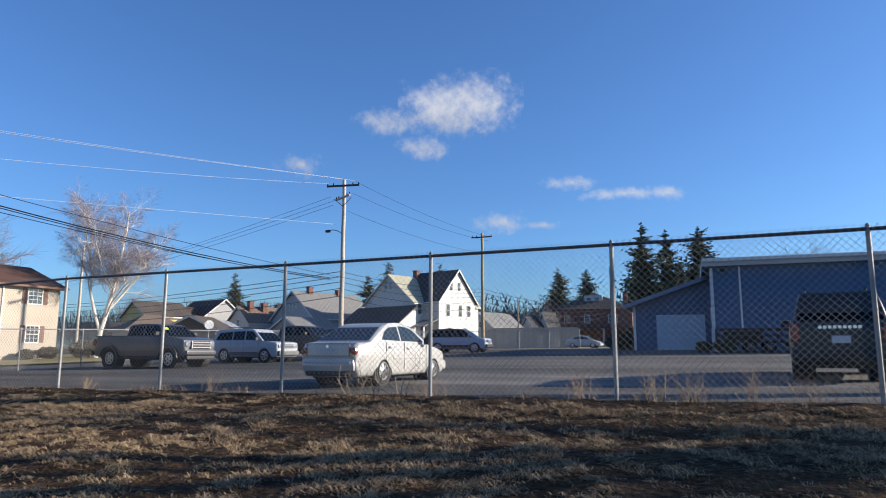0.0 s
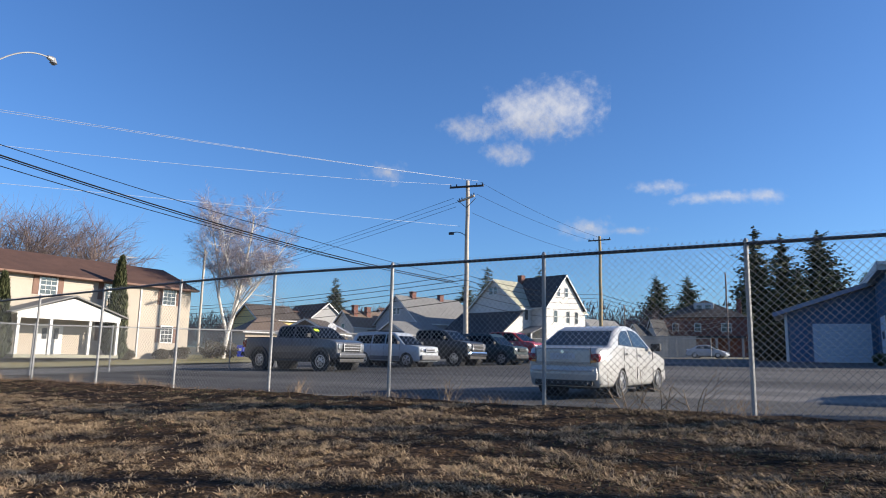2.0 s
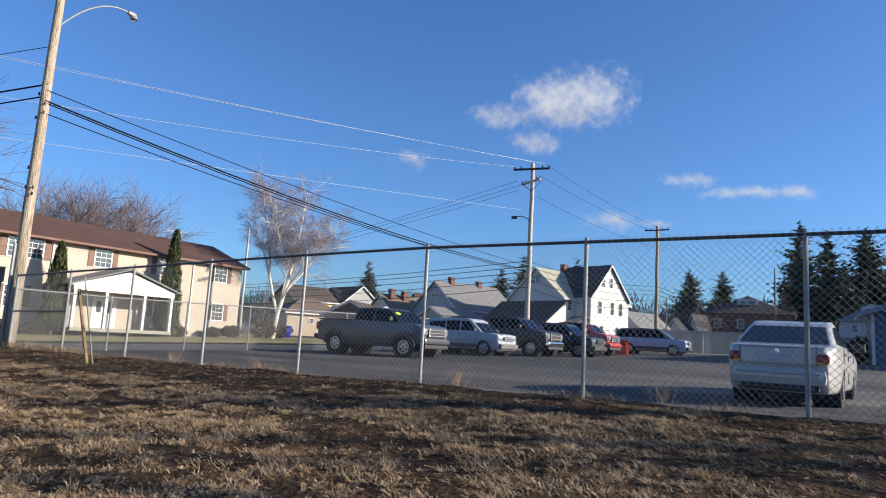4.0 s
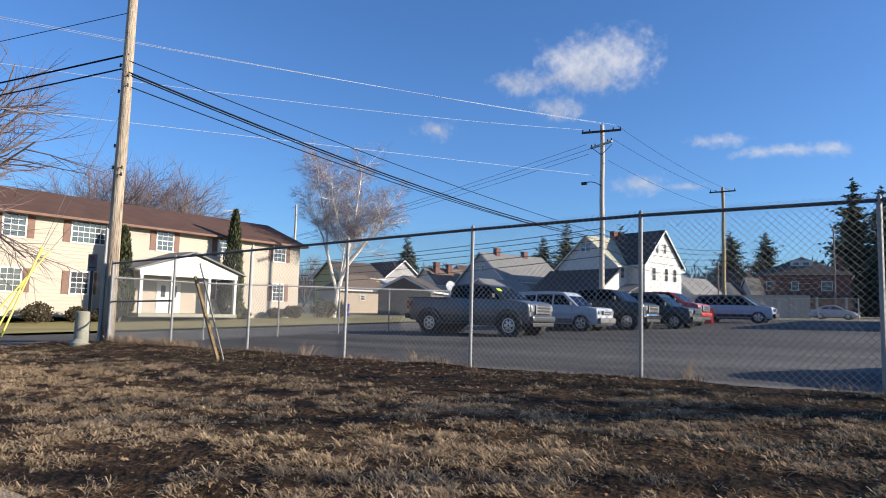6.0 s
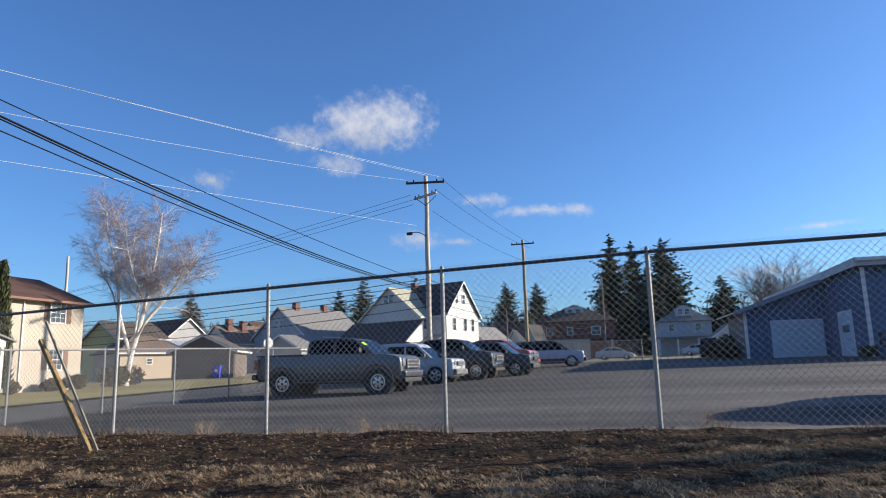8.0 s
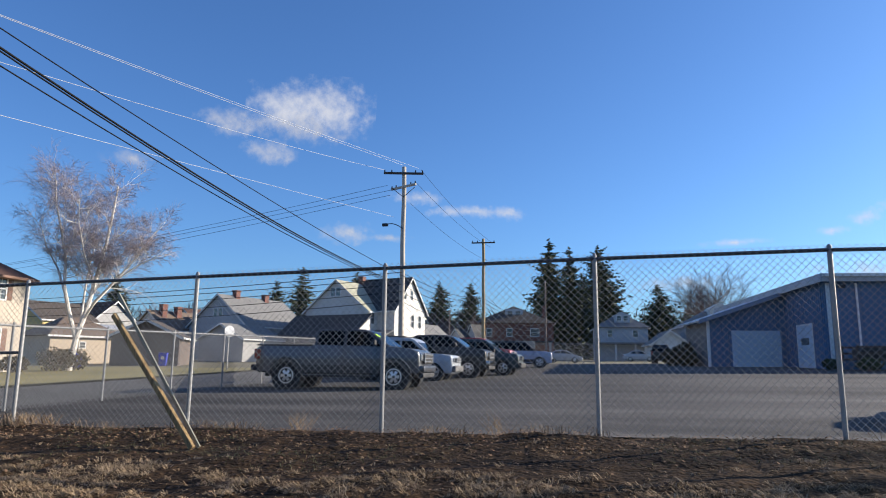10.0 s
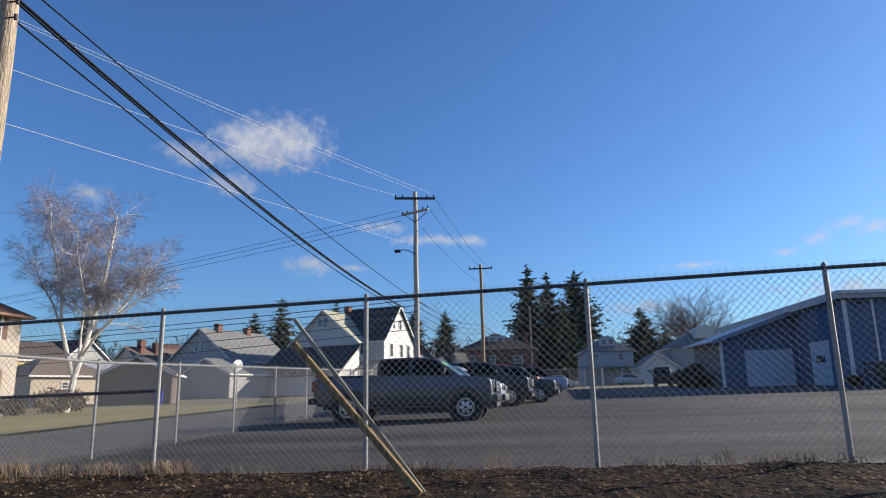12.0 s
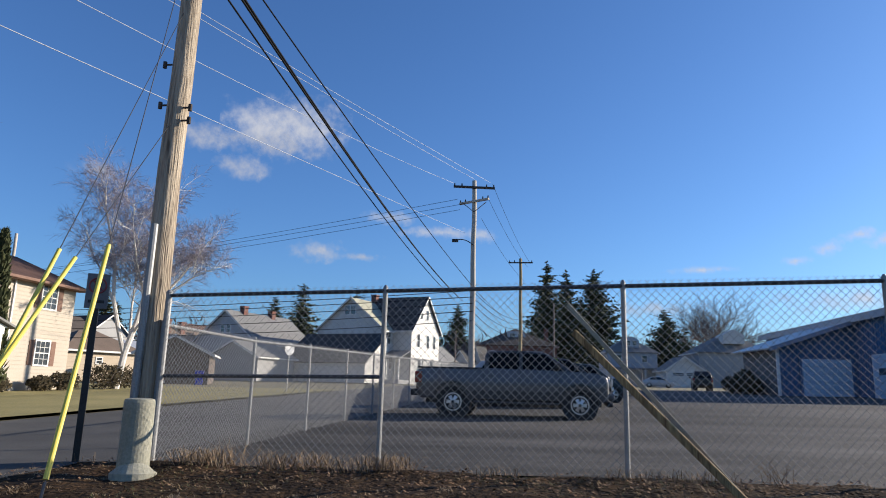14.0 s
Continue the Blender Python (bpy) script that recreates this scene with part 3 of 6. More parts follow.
HB = 2.35
house("white_house", -46.9, 87.5, GRID, 10.4, 15, 6.6, 10.8, M["white"], M["paleroof"], "big white clapboard house with a pale green roof", HB, wins=((0.3, 9.2, 0.7, 1.1), (-0.6, 9.2, 0.7, 1.1)), chim=((0, 6, 1.2),), sidewins=((1.2, 5.6, 0.8, 1.6), (3.2, 5.6, 0.8, 1.6), (1.8, 2.4, 0.8, 1.6)))
bx, by = gr(-37.4, 91.5, 0.0, 0.0)
house("white_house", bx, by, GRID + 90, 8.4, 8, 6.9, 11.5, M["white"], M["blackroof"], "white clapboard house wing with a black roof", HB, wins=((-1.5, 9.0, 0.7, 1.3), (0.3, 9.0, 0.7, 1.3), (-2.2, 5.4, 0.8, 1.7), (0.6, 5.4, 0.8, 1.7), (2.6, 5.4, 0.8, 1.7), (-1.8, 2.0, 0.8, 1.7), (1.8, 2.0, 0.8, 1.7)))
lx, ly = gr(-46.9, 87.5, 0, -5.0)
lean = thing("house_extension", (lx, ly, HB - 0.3), "white lean-to extension with a black shingled roof", "house", GRID)
bm = bmesh.new()
prism(bm, [(0, 0), (5.0, 0), (5.0, 6.2), (0, 2.6)], "x", -6.5, 5.6)
part("wall", bm, M["white"], lean)
bm = bmesh.new()
slab(bm, [(-6.9, -0.5, 2.4), (5.9, -0.5, 2.4), (5.9, 5.0, 6.35), (-6.9, 5.0, 6.35)], 0.14)
part("roof", bm, M["blackroof"], lean)
px, py = gr(-37.4, 91.5, -3.0, -6.0)
porch = thing("porch", (px, py, HB - 0.3), "white open porch with a grey roof", "porch", GRID)
bm = bmesh.new()
slab(bm, [(-3.0, -1.6, 3.2), (3.2, -1.6, 3.2), (3.2, 1.4, 4.3), (-3.0, 1.4, 4.3)], 0.12)
part("roof", bm, M["greyroof"], porch)
for x in (-2.8, -0.8, 1.2, 3.0):
    part("column", B(x - 0.09, x + 0.09, -1.5, -1.32, 0.3, 3.2), M["whitetrim"], porch)
part("deck", B(-3.0, 3.2, -1.6, 1.4, 0, 0.5), M["greysiding"], porch)

house("house", -64.3, 87.3, GRID, 11.0, 13, 4.6, 8.9, M["bluegrey"], M["greyroof"], "grey-blue sided house with a grey shingled roof", 2.4, wins=((-0.5, 6.4, 0.6, 1.0), (0.5, 6.4, 0.6, 1.0)), chim=((0.3, 3, 1.1), (0.3, 9, 1.0)), roof2=M["greyroof"], sidewins=((3, 3.0, 0.9, 1.4), (8, 3.0, 0.9, 1.4)))
house("garage", -58.5, 78.0, GRID, 7.5, 7, 2.6, 4.4, M["greysiding"], M["greyroof"], "grey detached garage with a white door", 2.2)
house("garage", -52.2, 53.6, 22, 5.6, 6.0, 2.5, 3.9, M["darkbrown"], M["darkroof"], "small dark brown garage behind the lawn", 1.6)
house("garage", -66.1, 56.5, GRID - 8, 6.6, 7.0, 2.6, 4.3, M["tan"], M["tanroof"], "tan garage with a brown hipped roof", 1.75, hip=3.0, sidewins=((3, 1.6, 0.5, 0.5),))
house("house", -82.5, 72.5, GRID, 8.6, 7, 4.9, 7.2, M["yellowwall"], M["darkroof"], "yellow house with a brown roof", 2.0)
house("house", -74.2, 86.0, GRID, 6.4, 12, 4.2, 6.8, M["white"], M["tanroof"], "white gabled house with two brick chimneys", 2.2, chim=((0.9, 1.6, 1.7), (0.9, 4.2, 1.5)), wins=((0, 4.0, 0.8, 1.1),))
house("shed", -70.0, 71.0, GRID, 8.5, 6, 2.7, 4.0, M["tan"], M["steelroof"], "long low shed with a pale metal roof", 2.0)
house("house", -90.0, 100.0, GRID + 90, 9.5, 12, 5.4, 9.2, M["greysiding"], M["brownroof"], "grey house with a brown shingled roof", 2.4)
house("house", -98.0, 92.0, GRID, 9.0, 12, 4.4, 7.6, M["white"], M["brownroof"], "white house with a brown roof", 2.4)
house("house", -78.0, 101.0, GRID, 8.0, 10, 4.6, 7.9, M["white"], M["brownroof"], "white gabled house with a brown roof", 2.6, wins=((0, 5.6, 0.8, 1.1),))
house("cottage", -42.0, 112.0, GRID, 7.0, 9, 3.2, 6.0, M["bluegrey"], M["greyroof"], "small grey-blue cottage with a pale roof", 2.7, wins=((0.4, 3.8, 0.7, 1.0),))
house("cottage", -36.0, 122.0, GRID - 10, 4.0, 6, 3.0, 5.4, M["white"], M["blackroof"], "small white gabled outbuilding", 2.8)
house("cottage", -33.4, 124.0, GRID - 10, 2.6, 3, 3.6, 6.4, M["white"], M["blackroof"], "narrow white gabled outbuilding", 2.8)
bh = house("brown_house", -26.2, 134.0, 6, 15.4, 12, 7.2, 10.8, M["brick"], M["darkroof"], "brown brick two-storey house with a hipped roof", 3.0, hip=6.0, wins=((-5, 5.2, 1.0, 1.5), (4, 5.2, 1.6, 1.5), (-1, 5.2, 1.0, 1.5)), chim=((6.2, 5, 3.0),))
bm = bmesh.new()
box(bm, -1.8, 1.8, 2.5, 6, 8.2, 10.4)
part("dormer", bm, M["bluegrey"], bh, "pale front dormer")
for x in (-0.8, 0.8):
    window(bh, (x, 2.49, 9.4), (-1, 0, 0), (0, -1, 0), 1.0, 1.1)
part("porch_roof", B(-7.4, 7.4, -3.2, 0, 3.5, 3.8), M["blackroof"], bh)
for x in (-6.8, -2.4, 2.4, 6.8):
    part("porch_column", B(x - 0.2, x + 0.2, -3.0, -2.6, 0, 3.5), M["greysiding"], bh)
wc = house("white_house", -6.5, 118.0, 4, 8.2, 9, 5.6, 8.2, M["bluegrey"], M["greyroof"], "pale grey two-storey house with a dormer", 2.9, hip=4.0, wins=((-2.2, 4.4, 0.8, 1.1), (2.0, 4.4, 0.8, 1.1)))
bm = bmesh.new()
prism(bm, [(-1.3, 6.6), (1.3, 6.6), (1.3, 7.9), (0, 8.5), (-1.3, 7.9)], "y", 0.6, 4.0)
part("dormer", bm, M["bluegrey"], wc, "pale gabled dormer")
for x in (-0.55, 0.55):
    window(wc, (x, 0.59, 7.35), (-1, 0, 0), (0, -1, 0), 0.7, 0.8)
part("porch_roof", B(-5, 5, -2.4, 0, 2.9, 3.15), M["greyroof"], wc)
for x in (-4.6, -1.6, 1.6, 4.6):
    part("porch_column", B(x - 0.12, x + 0.12, -2.3, -2.05, 0, 2.9), M["whitetrim"], wc)
house("garage", -0.6, 106.0, 3, 5.4, 7, 2.5, 4.4, M["white"], M["greyroof"], "white detached garage with windows in its door", 2.8, wins=((-1.0, 1.8, 1.6, 0.4), (1.0, 1.8, 1.6, 0.4)))
rh = house("house", 7.6, 109.0, 3, 11.0, 10, 5.4, 8.6, M["greysiding"], M["greyroof"], "grey house with a hipped roof and dormer", 2.8, hip=4.5)
bm = bmesh.new()
prism(bm, [(-1.6, 7.0), (1.6, 7.0), (1.6, 8.4), (0, 9.2), (-1.6, 8.4)], "y", 0.5, 4.0)
part("dormer", bm, M["white"], rh, "white dormer")


# ---------------------------------------------------------------- vehicles
def wheel(parent, x, y, r, w, spokes=5, rim=None):
    wh = new("wheel")
    wh.parent = parent
    wh.matrix_basis = pose(x, y, r) @ (Matrix.Identity(4) if y < 0 else pose(0, 0, 0, 0, 0, 180))
    prof = [(0.62 * r, -w * 0.42), (0.92 * r, -w * 0.5), (r, -w * 0.38), (r, w * 0.38), (0.92 * r, w * 0.5), (0.62 * r, w * 0.42)]
    bm = bmesh.new()
    n = 24
    rings = [[bm.verts.new((a * math.cos(2 * math.pi * i / n), b, a * math.sin(2 * math.pi * i / n))) for i in range(n)] for a, b in prof]
    for k in range(len(prof)):
        p, q = rings[k], rings[(k + 1) % len(prof)]
        for i in range(n):
            bm.faces.new((p[i], p[(i + 1) % n], q[(i + 1) % n], q[i]))
    part("tyre", bm, M["tyre"], wh, smooth=False)
    bm = bmesh.new()
    rod(bm, (0, -w * 0.2, 0), (0, w * 0.1, 0), r * 0.6, r * 0.6, 20)
    part("rim_barrel", bm, M["plastic"], wh)
    bm = bmesh.new()
    rod(bm, (0, -w * 0.44, 0), (0, -w * 0.25, 0), r * 0.16, r * 0.2, 12)
    for i in range(spokes):
        a = 2 * math.pi * i / spokes
        c, s = math.cos(a), math.sin(a)
        f = [(0.1, -0.09), (0.1, 0.09), (0.6, 0.15), (0.6, -0.15)]
        slab(bm, [((u * c - v * s) * r, -w * 0.4 + (0.02 if u > 0.3 else -0.01), (u * s + v * c) * r) for u, v in f], 0.03)
    for i in range(20):
        a, b = 2 * math.pi * i / 20, 2 * math.pi * (i + 1) / 20
        slab(bm, [(math.cos(t) * k * r, -w * 0.42, math.sin(t) * k * r) for t, k in ((a, 0.57), (b, 0.57), (b, 0.65), (a, 0.65))], 0.03)
    part("rim", bm, rim or M["alloy"], wh)


def soften(ob):
    """Smooth shading over the rounded edges, with the flat panels kept flat."""
    ob.data.shade_smooth()
    ob.data.set_sharp_from_angle(angle=radians(38))
    w = ob.modifiers.new("panel_normals", "WEIGHTED_NORMAL")
    w.keep_sharp = True
    return ob


def vehicle(name, label, category, x, y, rot, wb, fo, ro, W, top, cabin, panes, tr, paint_m, clr=0.25, arch=None, pillar=None, wind=None, rearw=None, tw=0.22, rim=None, spokes=5, base=None, bev=0.06, rear_round=0.45, rear_in=0.1, belt=None, doors=(), handles=(), lean=0.24, mirror=None, front_in=0.17, glass_m=None):
    """A parked vehicle; local x points forward, the origin lies on the ground midway between the axles."""
    v = thing(name, (x, y, lot_z(x, y) if base is None else base), label, category, rot)
    arch = arch or tr + 0.07
    xr, xf = -wb / 2 - ro, wb / 2 + fo
    hw = W / 2
    out = list(top)
    low = []
    for xc in (wb / 2, -wb / 2):
        for i in range(9):
            a = math.pi * i / 8
            low.append((xc + arch * math.cos(a), max(clr, tr + arch * math.sin(a) * 0.98 - 0.0) if 0 < i < 8 else clr))
    pts = [(xr + 0.04, clr + 0.12)] + out + [(xf - 0.05, clr + 0.1), (xf - 0.12, clr)] + low + [(xr + 0.12, clr)]
    bm = bmesh.new()
    prism(bm, pts, "y", -hw, hw)
    es = [e for e in bm.edges if abs(e.verts[0].co.y - e.verts[1].co.y) < 1e-6]
    bmesh.ops.bevel(bm, geom=es, offset=bev, segments=4, affect="EDGES", profile=0.6)
    zt = max(p[1] for p in top)
    # extra rings of vertices, so that the sides bulge and the ends round off
    cuts = [((0, 0, k * zt), (0, 0, 1)) for k in (0.4, 0.52, 0.64, 0.72, 0.8, 0.9)]
    cuts += [((xf - k, 0, 0), (1, 0, 0)) for k in (0.08, 0.18, 0.3, 0.44, 0.6)] + [((xr + k * rear_round, 0, 0), (1, 0, 0)) for k in (0.15, 0.35, 0.6, 1.0)]
    for co, no in cuts:
        bmesh.ops.bisect_plane(bm, geom=bm.verts[:] + bm.edges[:] + bm.faces[:], plane_co=co, plane_no=no)
    for q in bm.verts:
        k = (q.co.z - 0.62 * zt) / (0.42 * zt)
        crease = 0.012 if 0.66 * zt < q.co.z < 0.78 * zt else 0.0
        q.co.y *= 1 + crease - 0.055 * max(0, k) ** 2 - 0.05 * max(0, -k) ** 2
        f = max(0, q.co.x - (xf - 0.6)) / 0.6
        g = max(0, (xr + rear_round) - q.co.x) / rear_round
        q.co.y *= 1 - front_in * f ** 3 - rear_in * g * g
        q.co.x -= 0.1 * max(0.0, f - 0.75) * 4 * (q.co.y / hw) ** 2
    soften(part("body", bm, paint_m, v))
    bl = belt if belt is not None else min(p[1] for p in cabin)

    def wy(z):
        return hw * 0.94 - 0.015 - max(0, z - bl) * lean

    bm = bmesh.new()
    prism(bm, cabin, "y", -1, 1)
    for q in bm.verts:
        q.co.y = math.copysign(wy(q.co.z), q.co.y)
    es = [e for e in bm.edges if e.verts[0].co.y * e.verts[1].co.y > 0]
    bmesh.ops.bevel(bm, geom=es, offset=0.07, segments=4, affect="EDGES", profile=0.55)
    soften(part("cabin", bm, pillar or paint_m, v))
    glass_m = glass_m or M["carglass"]
    for s in (-1, 1):
        for p in panes:
            bm = bmesh.new()
            pts3 = [(a, s * (wy(b) + 0.006), b) for a, b in p]
            slab(bm, pts3 if s < 0 else pts3[::-1], 0.03)
            part("window", bm, glass_m, v)
    for seg, sgn in ((wind, 1), (rearw, -1)):
        if seg:
            (xa, za), (xb, zb) = seg
            nrm = Vector((zb - za, 0, xa - xb)).normalized() * sgn
            if nrm.x * sgn < 0:
                nrm = -nrm
            o = nrm * 0.008
            ya, yb = wy(za) - 0.08, wy(zb) - 0.08
            bm = bmesh.new()
            q = [Vector((xa, -ya, za)) + o, Vector((xa, ya, za)) + o, Vector((xb, yb, zb)) + o, Vector((xb, -yb, zb)) + o]
            slab(bm, q if sgn > 0 else q[::-1], 0.02)
            part("windscreen" if sgn > 0 else "rear_window", bm, glass_m, v)
    for xc in (wb / 2, -wb / 2):
        for s in (-1, 1):
            wheel(v, xc, s * (hw - tw * 0.5 - 0.02), tr, tw, spokes, rim)
            bm = bmesh.new()
            rod(bm, (xc, s * (hw - 0.45), tr), (xc, s * (hw - 0.03), tr), arch * 0.97, arch * 0.97, 20)
            part("wheel_well", bm, M["plastic"], v)
    bm = bmesh.new()
    box(bm, xr + 0.3, xf - 0.3, -hw + 0.25, hw - 0.25, clr * 0.75, clr + 0.25)
    part("underbody", bm, M["plastic"], v)
    for xd, z0, z1 in doors:
        for s in (-1, 1):
            part("door_seam", B(xd - 0.005, xd + 0.005, s * (hw - 0.002) - 0.006, s * (hw - 0.002) + 0.006, z0, z1), M["plastic"], v)
    for xd, zd in handles:
        for s in (-1, 1):
            part("door_handle", B(xd - 0.1, xd + 0.1, s * (hw + 0.02) - 0.02, s * (hw + 0.02) + 0.02, zd - 0.02, zd + 0.02, 0.008), paint_m, v)
    if mirror:
        for s in (-1, 1):
            mx, mz = mirror
            part("mirror", B(mx - 0.08, mx + 0.06, s * (hw + 0.1) - 0.11, s * (hw + 0.1) + 0.11, mz - 0.08, mz + 0.09, 0.03), M["plastic"], v)
    return v, xr, xf, hw


def lamps(v, xf, hw, z0, z1, w=0.28, back=0.34):
    for s in (-1, 1):
        bm = bmesh.new()
        box(bm, xf - back, xf - 0.03, s * (hw * 0.83 - w / 2) - w / 2, s * (hw * 0.83 - w / 2) + w / 2, z0, z1, 0.06)
        part("headlight", bm, M["headlamp"], v)


def grille(v, xf, w, z0, z1, bars, frame_m, mesh_m, bumper_m, hw, bz0, bz1):
    g = part("grille", B(xf - 0.06, xf + 0.0, -w / 2, w / 2, z0, z1, 0.02), mesh_m, v)
    for i in range(bars):
        z = z0 + (z1 - z0) * (i + 0.5) / bars
        part("bar", B(xf - 0.01, xf + 0.02, -w / 2 + 0.02, w / 2 - 0.02, z - 0.016, z + 0.016, 0.008), frame_m, g)
    for s in (-1, 1):
        part("bar", B(xf - 0.01, xf + 0.02, s * (w / 2) - 0.025, s * (w / 2) + 0.025, z0, z1, 0.012), frame_m, g)
    part("front_bumper", B(xf - 0.2, xf + 0.06, -hw * 0.86, hw * 0.86, bz0, bz1, 0.07), bumper_m, v)


def pickup(name, label, x, y, rot, paint_m, wb=3.8, grill=3, crew=True, sticker=False, base=None, low_m=None, roof_m=None, bumper_m=None):
    """A full-size pickup with an open bed, flared arches, running boards and a barred grille."""
    L, R = wb / 2 + 0.92, -wb / 2 - 1.16
    cb = -0.95 if crew else -0.25
    top = [(R, 0.66), (R + 0.01, 1.26), (R + 0.07, 1.36), (R + 0.3, 1.385), (cb - 0.02, 1.4), (cb + 0.02, 1.36), (1.5, 1.36), (1.75, 1.36), (wb / 2 + 0.35, 1.33), (L - 0.3, 1.28), (L - 0.12, 1.22), (L - 0.04, 1.1), (L, 0.62)]
    cab = [(cb, 1.3), (cb + 0.01, 1.78), (cb + 0.07, 1.9), (cb + 0.2, 1.945), (0.1, 1.965), (0.7, 1.945), (0.95, 1.88), (1.72, 1.33)]
    if crew:
        panes = [[(cb + 0.14, 1.42), (0.1, 1.4), (0.1, 1.89), (cb + 0.24, 1.88), (cb + 0.14, 1.8)], [(0.2, 1.41), (1.4, 1.39), (1.3, 1.52), (0.86, 1.85), (0.2, 1.89)]]
        seams = ((cb, 0.6, 1.36), (0.15, 0.56, 1.37), (1.28, 0.6, 1.33))
        grips = ((cb + 0.22, 1.2), (0.36, 1.2))
    else:
        panes = [[(0.0, 1.41), (1.4, 1.39), (1.28, 1.5), (0.8, 1.84), (0.05, 1.86)]]
        seams, grips = ((-0.2, 0.6, 1.36), (1.28, 0.6, 1.33)), ((0.05, 1.2),)
    v, xr, xf, hw = vehicle(name, label, "pickup truck", x, y, rot, wb, 0.92, 1.16, 2.0, top, cab, panes, 0.41, paint_m, 0.5, 0.54, wind=((1.65, 1.39), (1.0, 1.855)), rearw=((cb, 1.45), (cb + 0.03, 1.74)), tw=0.28, spokes=6, doors=seams, handles=grips, belt=1.3, base=base, mirror=(1.22, 1.5), lean=0.3, pillar=roof_m)
    # open bed: a dark floor sunk between the rails
    part("bed_liner", B(R + 0.14, cb - 0.1, -hw * 0.8, hw * 0.8, 1.36, 1.415, 0.01), M["plastic"], v, "black bed liner")
    for s in (-1, 1):
        part("bed_rail", B(R + 0.05, cb - 0.04, s * hw * 0.88 - 0.07, s * hw * 0.88 + 0.07, 1.385, 1.43, 0.015), M["plastic"], v, "black plastic bed rail cap")
        for xc in (wb / 2, -wb / 2):
            bm = bmesh.new()
            n = 14
            for i in range(n):
                a, b = math.pi * (0.02 + 0.96 * i / n), math.pi * (0.02 + 0.96 * (i + 1) / n)
                pts = [(xc + k * math.cos(q), s * (hw + 0.012), 0.41 + k * math.sin(q)) for q, k in ((a, 0.535), (b, 0.535), (b, 0.615), (a, 0.615))]
                slab(bm, pts if s < 0 else pts[::-1], 0.06)
            part("arch_flare", bm, low_m or paint_m, v, "wheel arch flare")
        part("lower_trim", B(-wb / 2 + 0.55, wb / 2 - 0.55, s * (hw - 0.03) - 0.03, s * (hw - 0.03) + 0.038, 0.5, 0.78, 0.02), low_m or M["plastic"], v, "darker lower body band")
        part("running_board", B(-wb / 2 + 0.62, wb / 2 - 0.62, s * (hw - 0.03) - 0.1, s * (hw - 0.03) + 0.1, 0.4, 0.46, 0.02), M["rail"], v, "metal running board")
        part("tail_light", B(xr - 0.02, xr + 0.2, s * (hw - 0.1) - 0.085, s * (hw - 0.1) + 0.115, 0.95, 1.28, 0.02), M["redlamp"], v, "red tail light")
    lamps(v, xf, hw, 0.92, 1.17, 0.27, 0.4)
    grille(v, xf + 0.012, 1.08, 0.84, 1.18, grill, M["alloy"], M["plastic"], bumper_m or paint_m, hw, 0.56, 0.78)
    part("lower_intake", B(xf + 0.02, xf + 0.07, -0.42, 0.42, 0.6, 0.72, 0.02), M["plastic"], v)
    for s in (-1, 1):
        part("fog_light", B(xf + 0.03, xf + 0.07, s * 0.62 - 0.09, s * 0.62 + 0.09, 0.6, 0.7, 0.02), M["plastic"], v)
    part("air_dam", B(xf - 0.14, xf + 0.03, -hw * 0.8, hw * 0.8, 0.38, 0.54, 0.04), M["plastic"], v)
    part("rear_bumper", B(xr - 0.14, xr + 0.1, -hw * 0.96, hw * 0.96, 0.56, 0.76, 0.04), M["plastic"], v, "dark rear bumper")
    part("tailgate", B(xr - 0.015, xr + 0.01, -hw * 0.8, hw * 0.8, 0.8, 1.34, 0.02), paint_m, v)
    if sticker:
        bm = bmesh.new()
        slab(bm, [(1.245, -0.72, 1.7), (1.245, -0.44, 1.7), (1.11, -0.44, 1.795), (1.11, -0.69, 1.795)], 0.005)
        part("price_sticker", bm, M["neon"], v, "neon yellow sticker on the windscreen")
    return v


